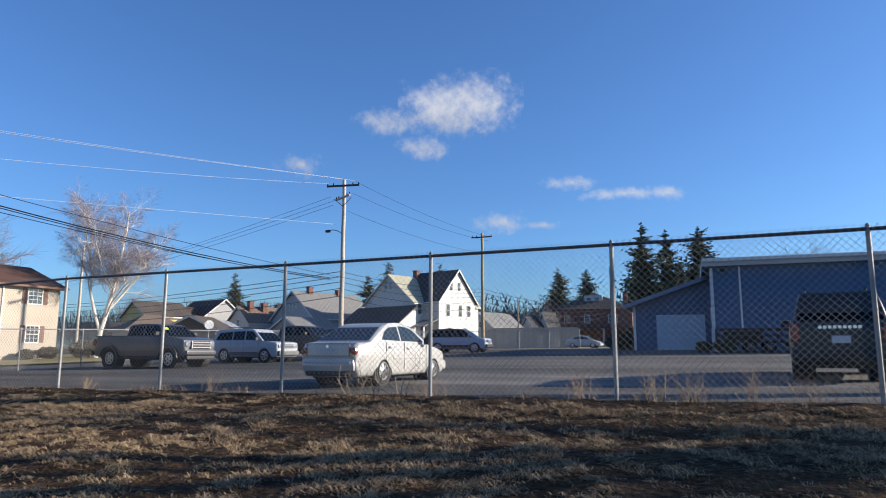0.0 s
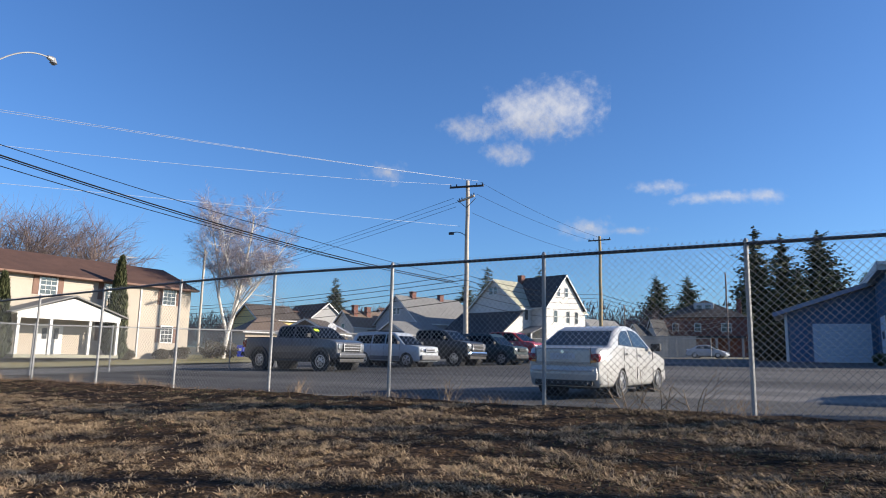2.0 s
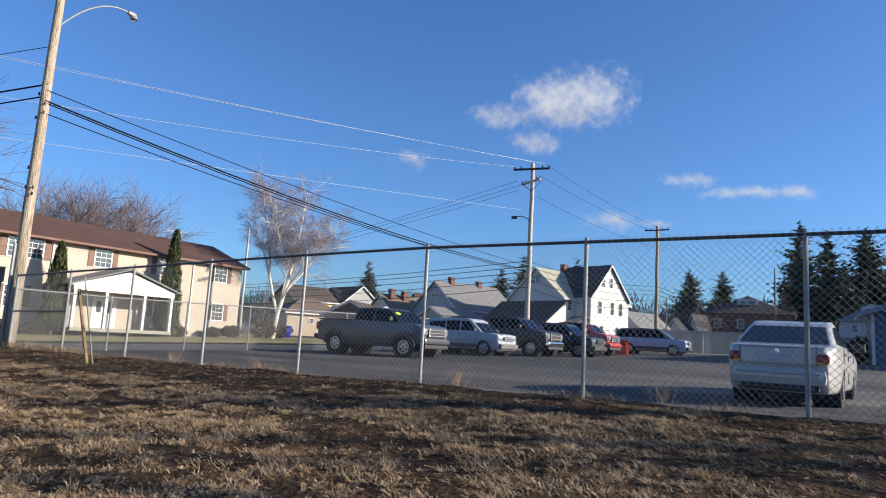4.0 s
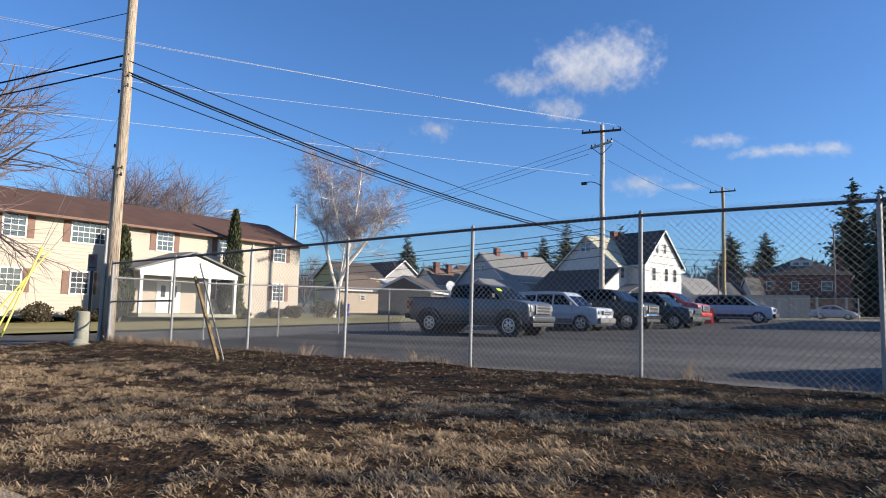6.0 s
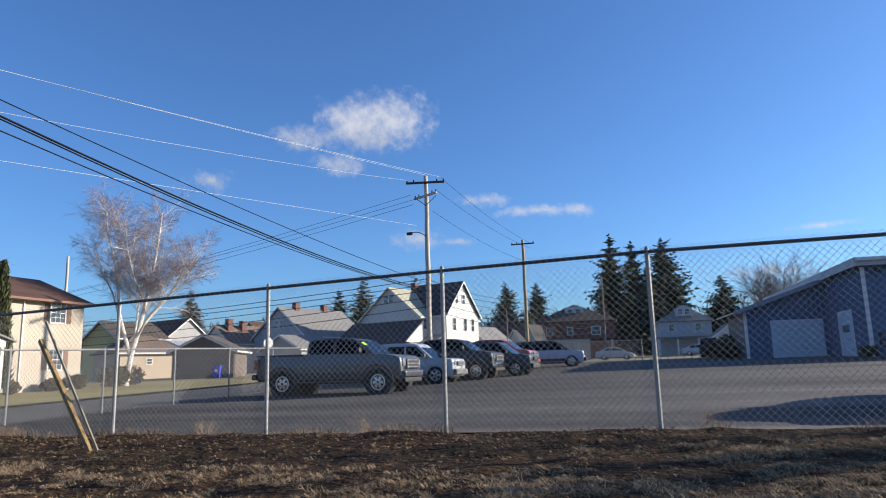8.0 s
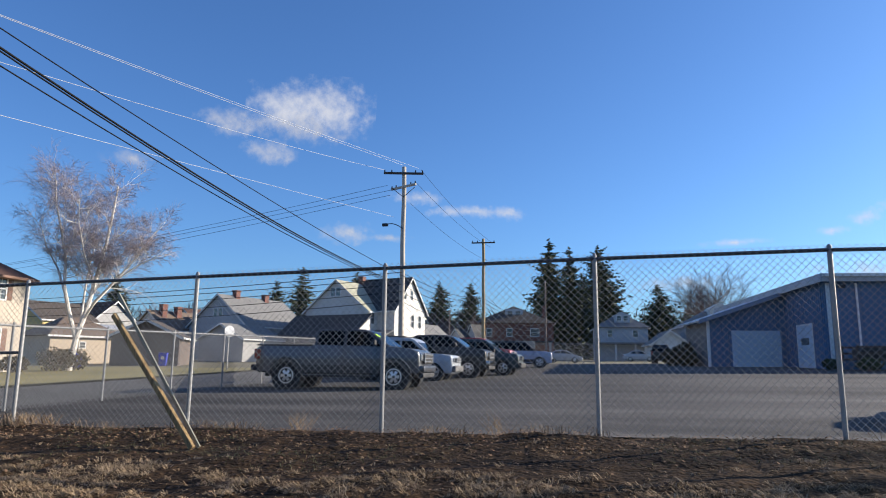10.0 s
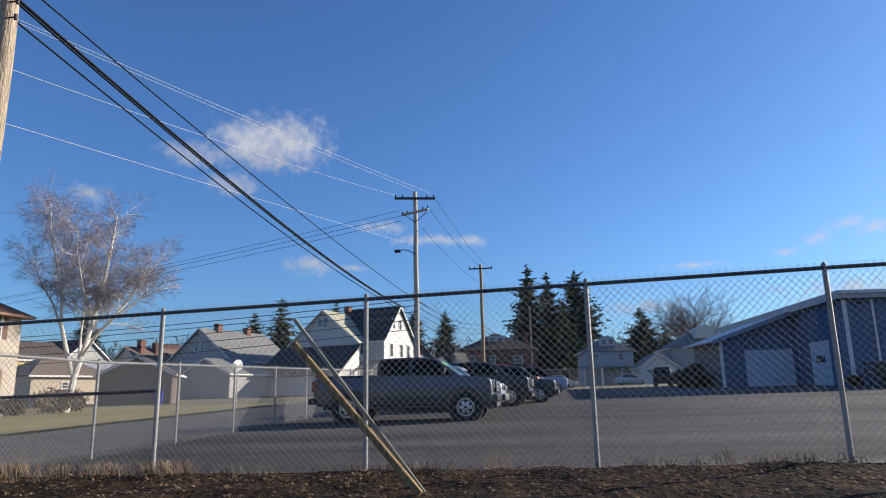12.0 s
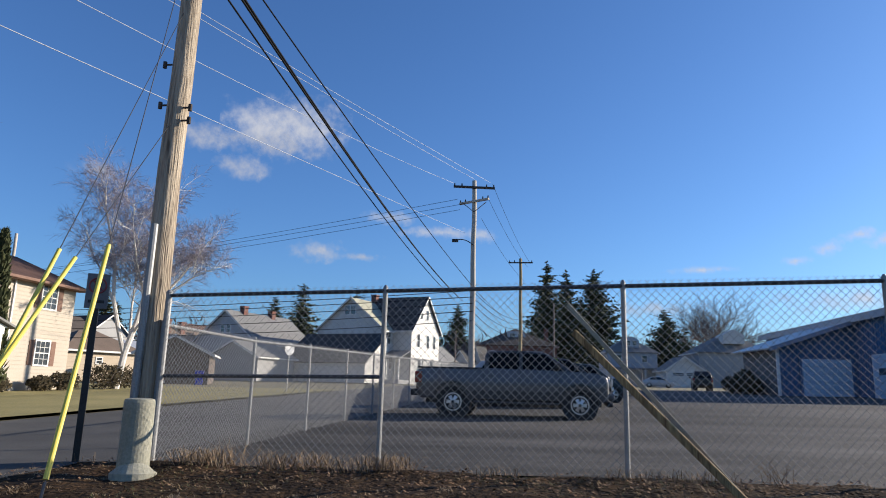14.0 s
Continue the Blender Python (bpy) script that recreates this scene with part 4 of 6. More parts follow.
def suv(name, label, x, y, rot, paint_m, low_m, wb=2.85, base=None, rack=True, pillar=None):
    L, R = wb / 2 + 0.88, -wb / 2 - 1.0
    top = [(R, 0.6), (R - 0.0, 1.0), (R + 0.06, 1.12), (1.2, 1.12), (wb / 2 + 0.3, 1.1), (L - 0.16, 1.04), (L - 0.04, 0.92), (L, 0.6)]
    cab = [(R + 0.06, 1.05), (R + 0.16, 1.5), (R + 0.38, 1.74), (-0.6, 1.8), (0.3, 1.77), (0.5, 1.72), (1.3, 1.08)]
    panes = [[(R + 0.3, 1.17), (-0.98, 1.17), (-0.98, 1.62), (R + 0.48, 1.58)], [(-0.9, 1.17), (-0.08, 1.17), (-0.08, 1.65), (-0.9, 1.64)], [(0.0, 1.17), (0.98, 1.17), (0.46, 1.63), (0.0, 1.65)]]
    v, xr, xf, hw = vehicle(name, label, "suv", x, y, rot, wb, 0.88, 1.0, 1.84, top, cab, panes, 0.37, paint_m, 0.3, 0.45, wind=((1.27, 1.11), (0.52, 1.69)), rearw=((R + 0.08, 1.15), (R + 0.18, 1.5)), tw=0.24, doors=((-0.94, 0.5, 1.12), (-0.04, 0.45, 1.12), (1.0, 0.5, 1.1)), handles=((-0.72, 1.0), (0.2, 1.0)), belt=1.05, base=base, mirror=(0.95, 1.22), pillar=pillar)
    lamps(v, xf, hw, 0.76, 0.95, 0.26)
    grille(v, xf, 0.8, 0.76, 0.95, 2, paint_m, M["plastic"], low_m, hw, 0.36, 0.62)
    for s in (-1, 1):
        part("lower_trim", B(-1.0, 1.0, s * (hw - 0.03) - 0.03, s * (hw - 0.03) + 0.04, 0.36, 0.56, 0.02), low_m, v)
        part("tail_light", B(xr - 0.02, xr + 0.1, s * (hw - 0.12) - 0.09, s * (hw - 0.12) + 0.09, 0.75, 1.1, 0.02), M["redlamp"], v, "red tail light")
        if rack:
            bm = bmesh.new()
            rod(bm, (-1.5, s * 0.56, 1.86), (0.1, s * 0.56, 1.84), 0.02)
            for xx in (-1.45, -0.7, 0.05):
                rod(bm, (xx, s * 0.56, 1.75), (xx, s * 0.56, 1.86), 0.015)
            part("roof_rail", bm, M["plastic"], v)
    part("rear_bumper", B(xr - 0.1, xr + 0.1, -hw * 0.95, hw * 0.95, 0.38, 0.62, 0.04), low_m, v)
    return v


def sedan(name, label, x, y, rot, paint_m, base=None, dusty=False):
    wb = 2.51
    L, R = wb / 2 + 0.87, -wb / 2 - 0.99
    top = [(R + 0.02, 0.5), (R, 0.72), (R + 0.03, 0.88), (R + 0.1, 0.95), (R + 0.5, 0.975), (-1.1, 0.96), (0.2, 0.94), (1.0, 0.92), (1.35, 0.86), (L - 0.4, 0.76), (L - 0.12, 0.64), (L, 0.48)]
    cab = [(-1.82, 0.93), (-0.98, 1.36), (-0.7, 1.425), (-0.3, 1.455), (0.05, 1.445), (0.38, 1.37), (1.15, 0.92)]
    panes = [[(-1.22, 1.03), (-0.38, 1.01), (-0.38, 1.355), (-0.75, 1.33), (-1.0, 1.23)], [(-0.3, 1.01), (0.8, 1.0), (0.32, 1.3), (0.05, 1.36), (-0.3, 1.37)]]
    v, xr, xf, hw = vehicle(name, label, "car", x, y, rot, wb, 0.87, 0.99, 1.73, top, cab, panes, 0.315, paint_m, 0.2, 0.375, wind=((1.1, 0.97), (0.38, 1.39)), rearw=((-1.66, 1.01), (-1.06, 1.32)), bev=0.1, rear_round=0.7, rear_in=0.17, lean=0.36, tw=0.2, doors=((-1.15, 0.5, 0.98), (-0.32, 0.35, 0.98), (0.82, 0.35, 0.95)), handles=((-0.95, 0.86), (-0.1, 0.84)), belt=0.95, base=base, mirror=(0.75, 1.02), spokes=7, glass_m=M["tintglass"], front_in=0.24)
    lamps(v, xf, hw, 0.55, 0.7, 0.35, 0.35)
    part("front_bumper", B(xf - 0.15, xf + 0.03, -hw * 0.9, hw * 0.9, 0.28, 0.52, 0.05), paint_m, v)
    part("rear_bumper", B(xr - 0.05, xr + 0.4, -hw * 0.84, hw * 0.84, 0.3, 0.62, 0.14), paint_m, v, "dusty rear bumper")
    part("bumper_strip", B(xr - 0.07, xr - 0.05, -hw * 0.74, hw * 0.74, 0.5, 0.535, 0.008), M["greytrim"], v)
    for s in (-1, 1):
        tl = part("tail_light", B(xr - 0.01, xr + 0.36, s * (hw - 0.235) - 0.12, s * (hw - 0.235) + 0.13, 0.66, 0.85, 0.07), M["redlamp"], v, "red tail light")
        part("reversing_lens", B(xr - 0.018, xr - 0.009, s * (hw - 0.24) - 0.06, s * (hw - 0.24) + 0.05, 0.67, 0.71), M["amber"], tl)
        part("side_strip", B(-0.85, 0.8, s * (hw + 0.005) - 0.012, s * (hw + 0.005) + 0.012, 0.58, 0.63, 0.006), paint_m, v)
    part("boot_lid", B(xr - 0.012, xr + 0.02, -hw * 0.66, hw * 0.66, 0.64, 0.93, 0.04), paint_m, v)
    pl = part("number_plate", B(xr - 0.022, xr - 0.012, -0.26, 0.26, 0.72, 0.84), M["plate"], v, "pale plate with plain bars")
    for i in range(6):
        part("bar", B(xr - 0.026, xr - 0.022, -0.2 + i * 0.07, -0.16 + i * 0.07, 0.75, 0.81), M["greytrim"], pl)
    part("rear_valance", B(xr - 0.02, xr + 0.3, -hw * 0.7, hw * 0.7, 0.22, 0.36, 0.04), M["plastic"], v)
    bm = bmesh.new()
    rod(bm, (xr - 0.08, -0.5, 0.27), (xr + 0.3, -0.5, 0.27), 0.03, 0.03, 10)
    part("exhaust", bm, M["rail"], v)
    for y in (-1, 1):
        part("boot_gap", B(xr - 0.014, xr - 0.004, y * hw * 0.665 - 0.006, y * hw * 0.665 + 0.006, 0.64, 0.95), M["plastic"], v)
    bm = bmesh.new()
    rod(bm, (xr - 0.016, 0, 0.87), (xr - 0.03, 0, 0.87), 0.035, 0.035, 16)
    part("badge", bm, M["chrome"], v, "round chrome badge")
    return v


sedan("sedan", "dusty silver-white sedan parked near the fence", -6.66, 14.48, 88.0, M["p_silver"])
pickup("pickup_truck", "dark grey crew-cab pickup with a neon windscreen sticker", -23.02, 22.42, -1.5, M["p_grey"], 3.72, 3, True, True, low_m=M["p_lowgrey"], roof_m=M["p_lowgrey"])
suv("suv", "white suv with grey lower cladding", -22.55, 28.75, -3.0, M["p_white"], M["cladding"])
pickup("pickup_truck", "black pickup truck with a chrome grille", -21.9, 31.9, -4.0, M["p_black"], 3.6, 2, bumper_m=M["chrome"])
suv("suv", "dark teal suv parked in the row", -20.2, 34.9, -4.0, M["p_teal"], M["plastic"], 2.75, rack=False)
pickup("pickup_truck", "red pickup truck at the back of the row", -21.3, 39.5, -4.0, M["p_red"], 3.4, 3)
old = suv("suv", "old two-tone suv, pale blue body and dark top", -19.3, 49.5, 3.0, M["p_blue"], M["plastic"], 2.75, rack=False, pillar=M["p_black"])
old.scale = (1.13, 1.05, 1.05)
sedan("sedan", "white sedan parked along the far street", -16.2, 81.0, -4.0, M["p_white"])
sedan("sedan", "pale sedan parked by the white garage", -6.0, 97.0, -8.0, M["p_white"])
van = suv("suv", "large dark green suv parked tail towards the fence", 3.75, 18.1, 86.0, M["p_dark"], M["plastic"], 2.95)
for i in range(9):
    part("lettering", B(-2.51, -2.49, -0.36 + i * 0.085, -0.3 + i * 0.085, 1.0, 1.06), M["chrome"], van, "silver bars across the tailgate")
van.scale = (1.04, 1.05, 1.05)
vpl = part("number_plate", B(-2.505, -2.485, -0.16, 0.16, 0.72, 0.86), M["plate"], van, "pale plate with plain bars")


# ---------------------------------------------------------------- fences
def links(bm, x0, x1, z0, z1, zz0, zz1, pitch, r, spike=0.05):
    """Diagonal wires of one chain-link panel in its own x-z plane; z0, z1 hold at x0 and zz0, zz1 at x1."""
    w, h = x1 - x0, z1 - z0
    for s, off in ((1, 0.0), (-1, 0.004)):
        n = math.ceil((w + h) / pitch)
        for i in range(n + 1):
            c = (i * pitch - h) if s > 0 else i * pitch
            # the wire runs from (c, 0) to (c + s * h, h)
            a, b = c, c + s * h
            ta, tb = 0.0, 1.0
            lo, hi = (0 - a) / (b - a), (w - a) / (b - a)
            if lo > hi:
                lo, hi = hi, lo
            ta, tb = max(ta, lo), min(tb, hi)
            if tb - ta < 0.01:
                continue
            def P(t):
                u = a + (b - a) * t
                f = u / w
                bot, top = z0 + (zz0 - z0) * f, z1 + (zz1 - z1) * f
                return (x0 + u, off, bot + (top - bot) * t)
            p, q = P(ta), P(tb)
            if tb > 0.995:
                q = (q[0] + s * spike * 0.5, off, q[2] + spike)
            p, q = Vector(p), Vector(q)
            e = Vector((0, r, 0))
            g = (q - p).normalized().cross(Vector((0, 1, 0))) * r
            rings = [[bm.verts.new(c + k) for k in (e, g, -e, -g)] for c in (p, q)]
            for k in range(4):
                bm.faces.new((rings[0][k], rings[0][(k + 1) % 4], rings[1][(k + 1) % 4], rings[1][k]))
    return bm


def chain_fence(name, label, ax, ay, bx, by, spacing, height, pitch, wr, post_r, lift=0.0, rail_m=None, midrail=(), zfun=None, spike=0.035, topfun=None, stretch=False):
    """A chain-link fence from a to b: posts, top rails and one mesh panel a bay."""
    d = Vector((bx - ax, by - ay, 0))
    n = max(1, round(d.length / spacing))
    rot = math.degrees(math.atan2(d.y, d.x))
    f = thing(name, (ax, ay, 0), label, "fence", rot)
    st = d.length / n
    xs = [i * st + (0.3 if stretch and i > n - 4 else 0.0) for i in range(n + 1)]
    zfun = zfun or gz
    zs = [zfun(ax + d.x * i / n, ay + d.y * i / n) + lift for i in range(n + 1)]
    hs = [(topfun(ax + d.x * i / n) - zs[i]) if topfun else height for i in range(n + 1)]
    for i in range(n + 1):
        height = hs[i]
        bm = bmesh.new()
        pr = post_r * (1.35 if i in (0, n) else 1)
        rod(bm, (xs[i], 0.05, zs[i] - 0.25), (xs[i], 0.05, zs[i] + height + 0.01), pr, pr, 10)
        rod(bm, (xs[i], 0.05, zs[i] + height + 0.01), (xs[i], 0.05, zs[i] + height + 0.05), pr * 1.15, pr * 0.4, 10)
        for k in range(3):
            z = zs[i] + 0.4 + k * (height - 0.7) / 2
            rod(bm, (xs[i], 0.05, z), (xs[i], 0.05, z + 0.015), pr * 1.06, pr * 1.06, 8)
        part("post", bm, M["galv"], f)
    for i in range(n):
        bm = bmesh.new()
        rod(bm, (xs[i], 0.045, zs[i] + hs[i] - 0.03), (xs[i + 1], 0.045, zs[i + 1] + hs[i + 1] - 0.03), post_r * 0.82, None, 8)
        part("top_rail", bm, rail_m or M["rail"], f)
        if i in midrail:
            bm = bmesh.new()
            rod(bm, (xs[i], 0.06, zs[i] + hs[i] * 0.5), (xs[i + 1], 0.06, zs[i + 1] + hs[i + 1] * 0.5), post_r * 0.75, None, 8)
            part("mid_rail", bm, M["rail"], f)
        bm = bmesh.new()
        links(bm, xs[i], xs[i + 1], zs[i] + 0.02, zs[i] + hs[i], zs[i + 1] + 0.02, zs[i + 1] + hs[i + 1], pitch, wr, spike)
        part("wire_mesh", bm, M["wire"], f)
    return f


chain_fence("chain_link_fence", "tall galvanised chain-link fence along the parking lot", FENCE_L, FENCE_Y, FENCE_L + 3.05 * 13, FENCE_Y, 3.05, 2.42, 0.1, 0.0025, 0.033, 0.0, midrail=(0,), zfun=lambda x, y: lot_z(x, FENCE_Y) + 0.1, stretch=True, topfun=lambda x: 3.515 + 0.0284 * min(0.0, x + 13))
chain_fence("chain_link_fence", "lower chain-link fence along the side street", FENCE_L, FENCE_Y + 0.1, FENCE_L, FENCE_Y + 0.1 + 3.05 * 17, 3.05, 1.85, 0.085, 0.0026, 0.03, rail_m=M["galv"], spike=0.03)
chain_fence("chain_link_fence", "chain-link fence across the back of the lot", FENCE_L, 61.7, -13.0, 64.5, 3.05, 1.85, 0.16, 0.005, 0.03, rail_m=M["galv"], spike=0.03)


# ---------------------------------------------------------------- utility poles and wires
def tube(pts, r, n=5, caps=True):
    """One bent round bar through the points; r is a number or one for each point."""
    bm = bmesh.new()
    pts = [Vector(p) for p in pts]
    rs = r if isinstance(r, (list, tuple)) else [r] * len(pts)
    t0 = (pts[1] - pts[0]).normalized()
    a = t0.orthogonal().normalized()
    rings = []
    for i, p in enumerate(pts):
        t = (pts[min(i + 1, len(pts) - 1)] - pts[max(i - 1, 0)]).normalized()
        a = (a - t * a.dot(t)).normalized()
        b = t.cross(a)
        rings.append([bm.verts.new(p + (a * math.cos(2 * math.pi * k / n) + b * math.sin(2 * math.pi * k / n)) * rs[i]) for k in range(n)])
    for p, q in zip(rings, rings[1:]):
        for k in range(n):
            bm.faces.new((p[k], p[(k + 1) % n], q[(k + 1) % n], q[k]))
    if caps:
        bm.faces.new(rings[0][::-1])
        bm.faces.new(rings[-1])
    return bm


def sagged(a, b, sag, n=14):
    a, b = Vector(a), Vector(b)
    return [a.lerp(b, i / n) - Vector((0, 0, sag * 4 * (i / n) * (1 - i / n))) for i in range(n + 1)]


def cable_run(label, a, b, sag, r, m):
    part_ob = part("overhead_wire", tube(sagged(a, b, sag), r), m)
    return tagged(part_ob, label, "cable", "overhead wires")


def pole(name, label, x, y, z0, z1, r0, r1, m, lean=(0, 0)):
    p = thing(name, (x, y, z0), label, "utility pole")
    n = 10
    bm = tube([(lean[0] * i / n + 0.02 * math.sin(i * 1.7), lean[1] * i / n, (z1 - z0) * i / n - (0.3 if i == 0 else 0)) for i in range(n + 1)], [r0 + (r1 - r0) * i / n for i in range(n + 1)], 16)
    part("shaft", bm, m, p, smooth=True)
    return p


P1 = pole("utility_pole", "weathered wooden utility pole beside the fence corner", -27.72, 9.9, 0.82, 14.6, 0.185, 0.12, M["pole"], (0.0, 0.08))
bl = thing("concrete_bollard", (-27.15, 8.9, gz(-27.15, 8.9)), "pale round concrete bollard in front of the pole", "bollard")
part("shaft", tube([(0.0, 0, -0.3), (0.005, 0, 0.3), (0.0, 0, 0.84), (0.0, 0, 0.875), (0.0, 0, 0.885)], [0.185, 0.18, 0.176, 0.165, 0.12], 32), M["concrete"], bl)
part("footing", tube([(0.03, -0.02, -0.3), (0.03, -0.02, 0.03), (0.02, 0, 0.07)], [0.27, 0.26, 0.19], 24), M["concrete"], bl, "rough concrete footing")
bm = bmesh.new()
rod(bm, (-0.01, -0.22, -0.2), (-0.01, -0.2, 3.25), 0.055, 0.05, 10)
part("conduit", bm, M["galv"], P1, "grey conduit up the pole")
for z, s in ((5.05, 1), (5.75, -1), (5.1, -1), (4.85, 1), (8.2, -1), (7.5, 1), (7.8, 1), (7.4, -1)):
    bm = bmesh.new()
    rod(bm, (0.0, -0.05, z), (s * 0.24, -0.05, z), 0.015, 0.015, 6)
    rod(bm, (s * 0.24, -0.05, z - 0.05), (s * 0.24, -0.05, z + 0.05), 0.03, 0.03, 8)
    part("wire_bracket", bm, M["darkwood"], P1)
bm = tube(sagged((0.0, 0.1, 10.5), (-0.2, 2.5, 12.2), -0.45, 10), 0.028, 6)
lamp = part("lamp_arm", bm, M["galv"], P1, "curved street lamp arm")
bm = bmesh.new()
rod(bm, (-0.2, 2.5, 12.2), (-0.23, 2.7, 12.18), 0.07, 0.12, 10)
rod(bm, (-0.23, 2.76, 12.26), (-0.23, 2.76, 12.04), 0.06, 0.14, 14)
part("lamp_head", bm, M["galv"], lamp, "grey lamp head")
bm = bmesh.new()
rod(bm, (-0.23, 2.76, 12.04), (-0.23, 2.76, 11.98), 0.12, 0.07, 12)
part("lens", bm, M["glass"], lamp)

P2 = pole("utility_pole", "pale wooden utility pole with two crossarms", -26.45, 43.1, 1.55, 15.2, 0.2, 0.14, M["polefar"])
for z, w, m, lab in ((13.15, 1.35, "darkwood", "dark upper crossarm"), (12.2, 1.15, "polefar", "pale lower crossarm")):
    ca = radians(12 if z > 13 else -30)
    bm = bmesh.new()
    r = bmesh.ops.create_cube(bm, size=1, matrix=Matrix.Translation((0, -0.18, z)) @ Matrix.Rotation(ca, 4, "Z") @ Matrix.Diagonal((2 * w, 0.12, 0.14, 1)))
    part("crossarm", bm, M[m], P2, lab)
    for k in (-0.95, -0.6, 0.6, 0.95):
        bm = bmesh.new()
        c = Vector((k * w * math.cos(ca), -0.18 + k * w * math.sin(ca), z + 0.07))
        rod(bm, c, c + Vector((0, 0, 0.16)), 0.05, 0.035, 8)
        part("insulator", bm, M["cable"], P2)
for s in (-1, 1):
    bm = bmesh.new()
    rod(bm, (s * 0.8, -0.2, 12.15), (0, -0.15, 11.5), 0.025, 0.025, 5)
    part("brace", bm, M["darkwood"], P2)
bm = tube(sagged((0, -0.15, 9.3), (-1.0, -0.4, 9.6), -0.15, 6), 0.03, 6)
la = part("lamp_arm", bm, M["blackmetal"], P2)
part("lamp_head", B(-1.35, -0.95, -0.5, -0.3, 9.45, 9.65, 0.04), M["blackmetal"], la)

P3 = pole("utility_pole", "yellowish wooden utility pole with one crossarm", -24.0, 67.0, 2.2, 14.6, 0.2, 0.14, M["yelpole"])
bm = bmesh.new()
box(bm, -1.2, 1.2, -0.2, -0.08, 11.9, 12.02)
part("crossarm", bm, M["darkwood"], P3)
for k in (-1.1, -0.6, 1.1):
    bm = bmesh.new()
    rod(bm, (k, -0.14, 12.0), (k, -0.14, 12.2), 0.05, 0.03, 8)
    part("insulator", bm, M["cable"], P3)
pole("utility_pole", "thin grey wooden utility pole", -19.5, 118, 3.0, 16.5, 0.16, 0.12, M["bark"])
pole("utility_pole", "short grey utility pole near the white outbuilding", -36.5, 118, 3.0, 11.5, 0.14, 0.1, M["bark"])
pole("utility_pole", "grey utility pole behind the apartments", -66.0, 50.8, 2.0, 13.6, 0.16, 0.12, M["polefar"])

T1 = Vector((-27.6, 9.9, 0))
T2 = Vector((-26.45, 42.9, 0))
for za, zb, dx, sag, r, m, lab in (
        (8.75, 7.42, -0.8, 0.5, 0.03, "cable", "thick black telephone cable between poles"),
        (8.68, 7.25, -0.6, 0.52, 0.022, "cable", "black telephone cable between poles"),
        (8.34, 7.4, -1.2, 0.42, 0.018, "cable", "thin black telephone cable between poles"),
        (9.1, 7.3, 0.8, 0.3, 0.016, "cable", "thin black cable between poles")):
    cable_run(lab, (T1.x, T1.y, za), (T2.x + dx, T2.y, zb), sag, r, M[m])
# bare power lines that come over the front street, clear of the first pole
for xa, za, xb, zb, sag in ((-40.6, 10.5, -26.45, 15.25, 0.25), (-40.2, 10.2, -25.4, 15.0, 0.25), (-38.1, 8.5, -27.8, 15.0, 0.65), (-37.0, 5.8, -27.0, 11.65, -0.1)):
    dx, dz = (xb - xa) / 54.9, (zb - za) / 54.9
    cable_run("bare bright power line strung over the street", (xa - dx * 18, -30, za - dz * 18 + 0.6), (xb, T2.y, zb), sag * 1.6 + 0.2, 0.009, M["bright"])
# runs on to the west and east from the second pole, and from the first pole onward
for z, sag in ((7.9, 0.5), (7.5, 0.5), (7.1, 0.6), (6.6, 0.7), (6.0, 0.8)):
    cable_run("black cable along the far street", (T2.x, T2.y, z), (-120, 64 + z, z + 1.5), sag * 2, 0.025, M["cable"])
    cable_run("black cable along the far street", (T2.x, T2.y, z), (P3.location.x, 66.9, z + 0.6), sag, 0.02, M["cable"])
    cable_run("black cable along the far street", (P3.location.x, 66.9, z + 0.6), (-19.5, 118, z + 2.2), sag * 2, 0.025, M["cable"])
for z, dx in ((13.9, -1.1), (13.6, -0.6), (13.2, -0.9)):
    cable_run("thin black wire to the west", (T2.x + dx, T2.y, z), (-130, 75, z - 2.0 + dx), 1.5, 0.014, M["cable"])
for z, dx in ((14.9, 1.2), (14.0, 0.9), (12.6, 0.5)):
    cable_run("thin wire to the far pole", (T2.x + dx, T2.y, z), (P3.location.x + dx * 0.8, 66.9, min(z, 14.4) - 0.3), 0.4, 0.012, M["cable"])
for za, zb, sag, r, yb in ((9.3, 10.6, 0.3, 0.03, 3.0), (8.9, 9.7, 0.4, 0.025, 2.0), (10.6, 13.0, 0.3, 0.012, 2.5)):
    cable_run("black cable along the front street", (T1.x, T1.y, za), (-75, yb, zb), sag, r, M["cable"])


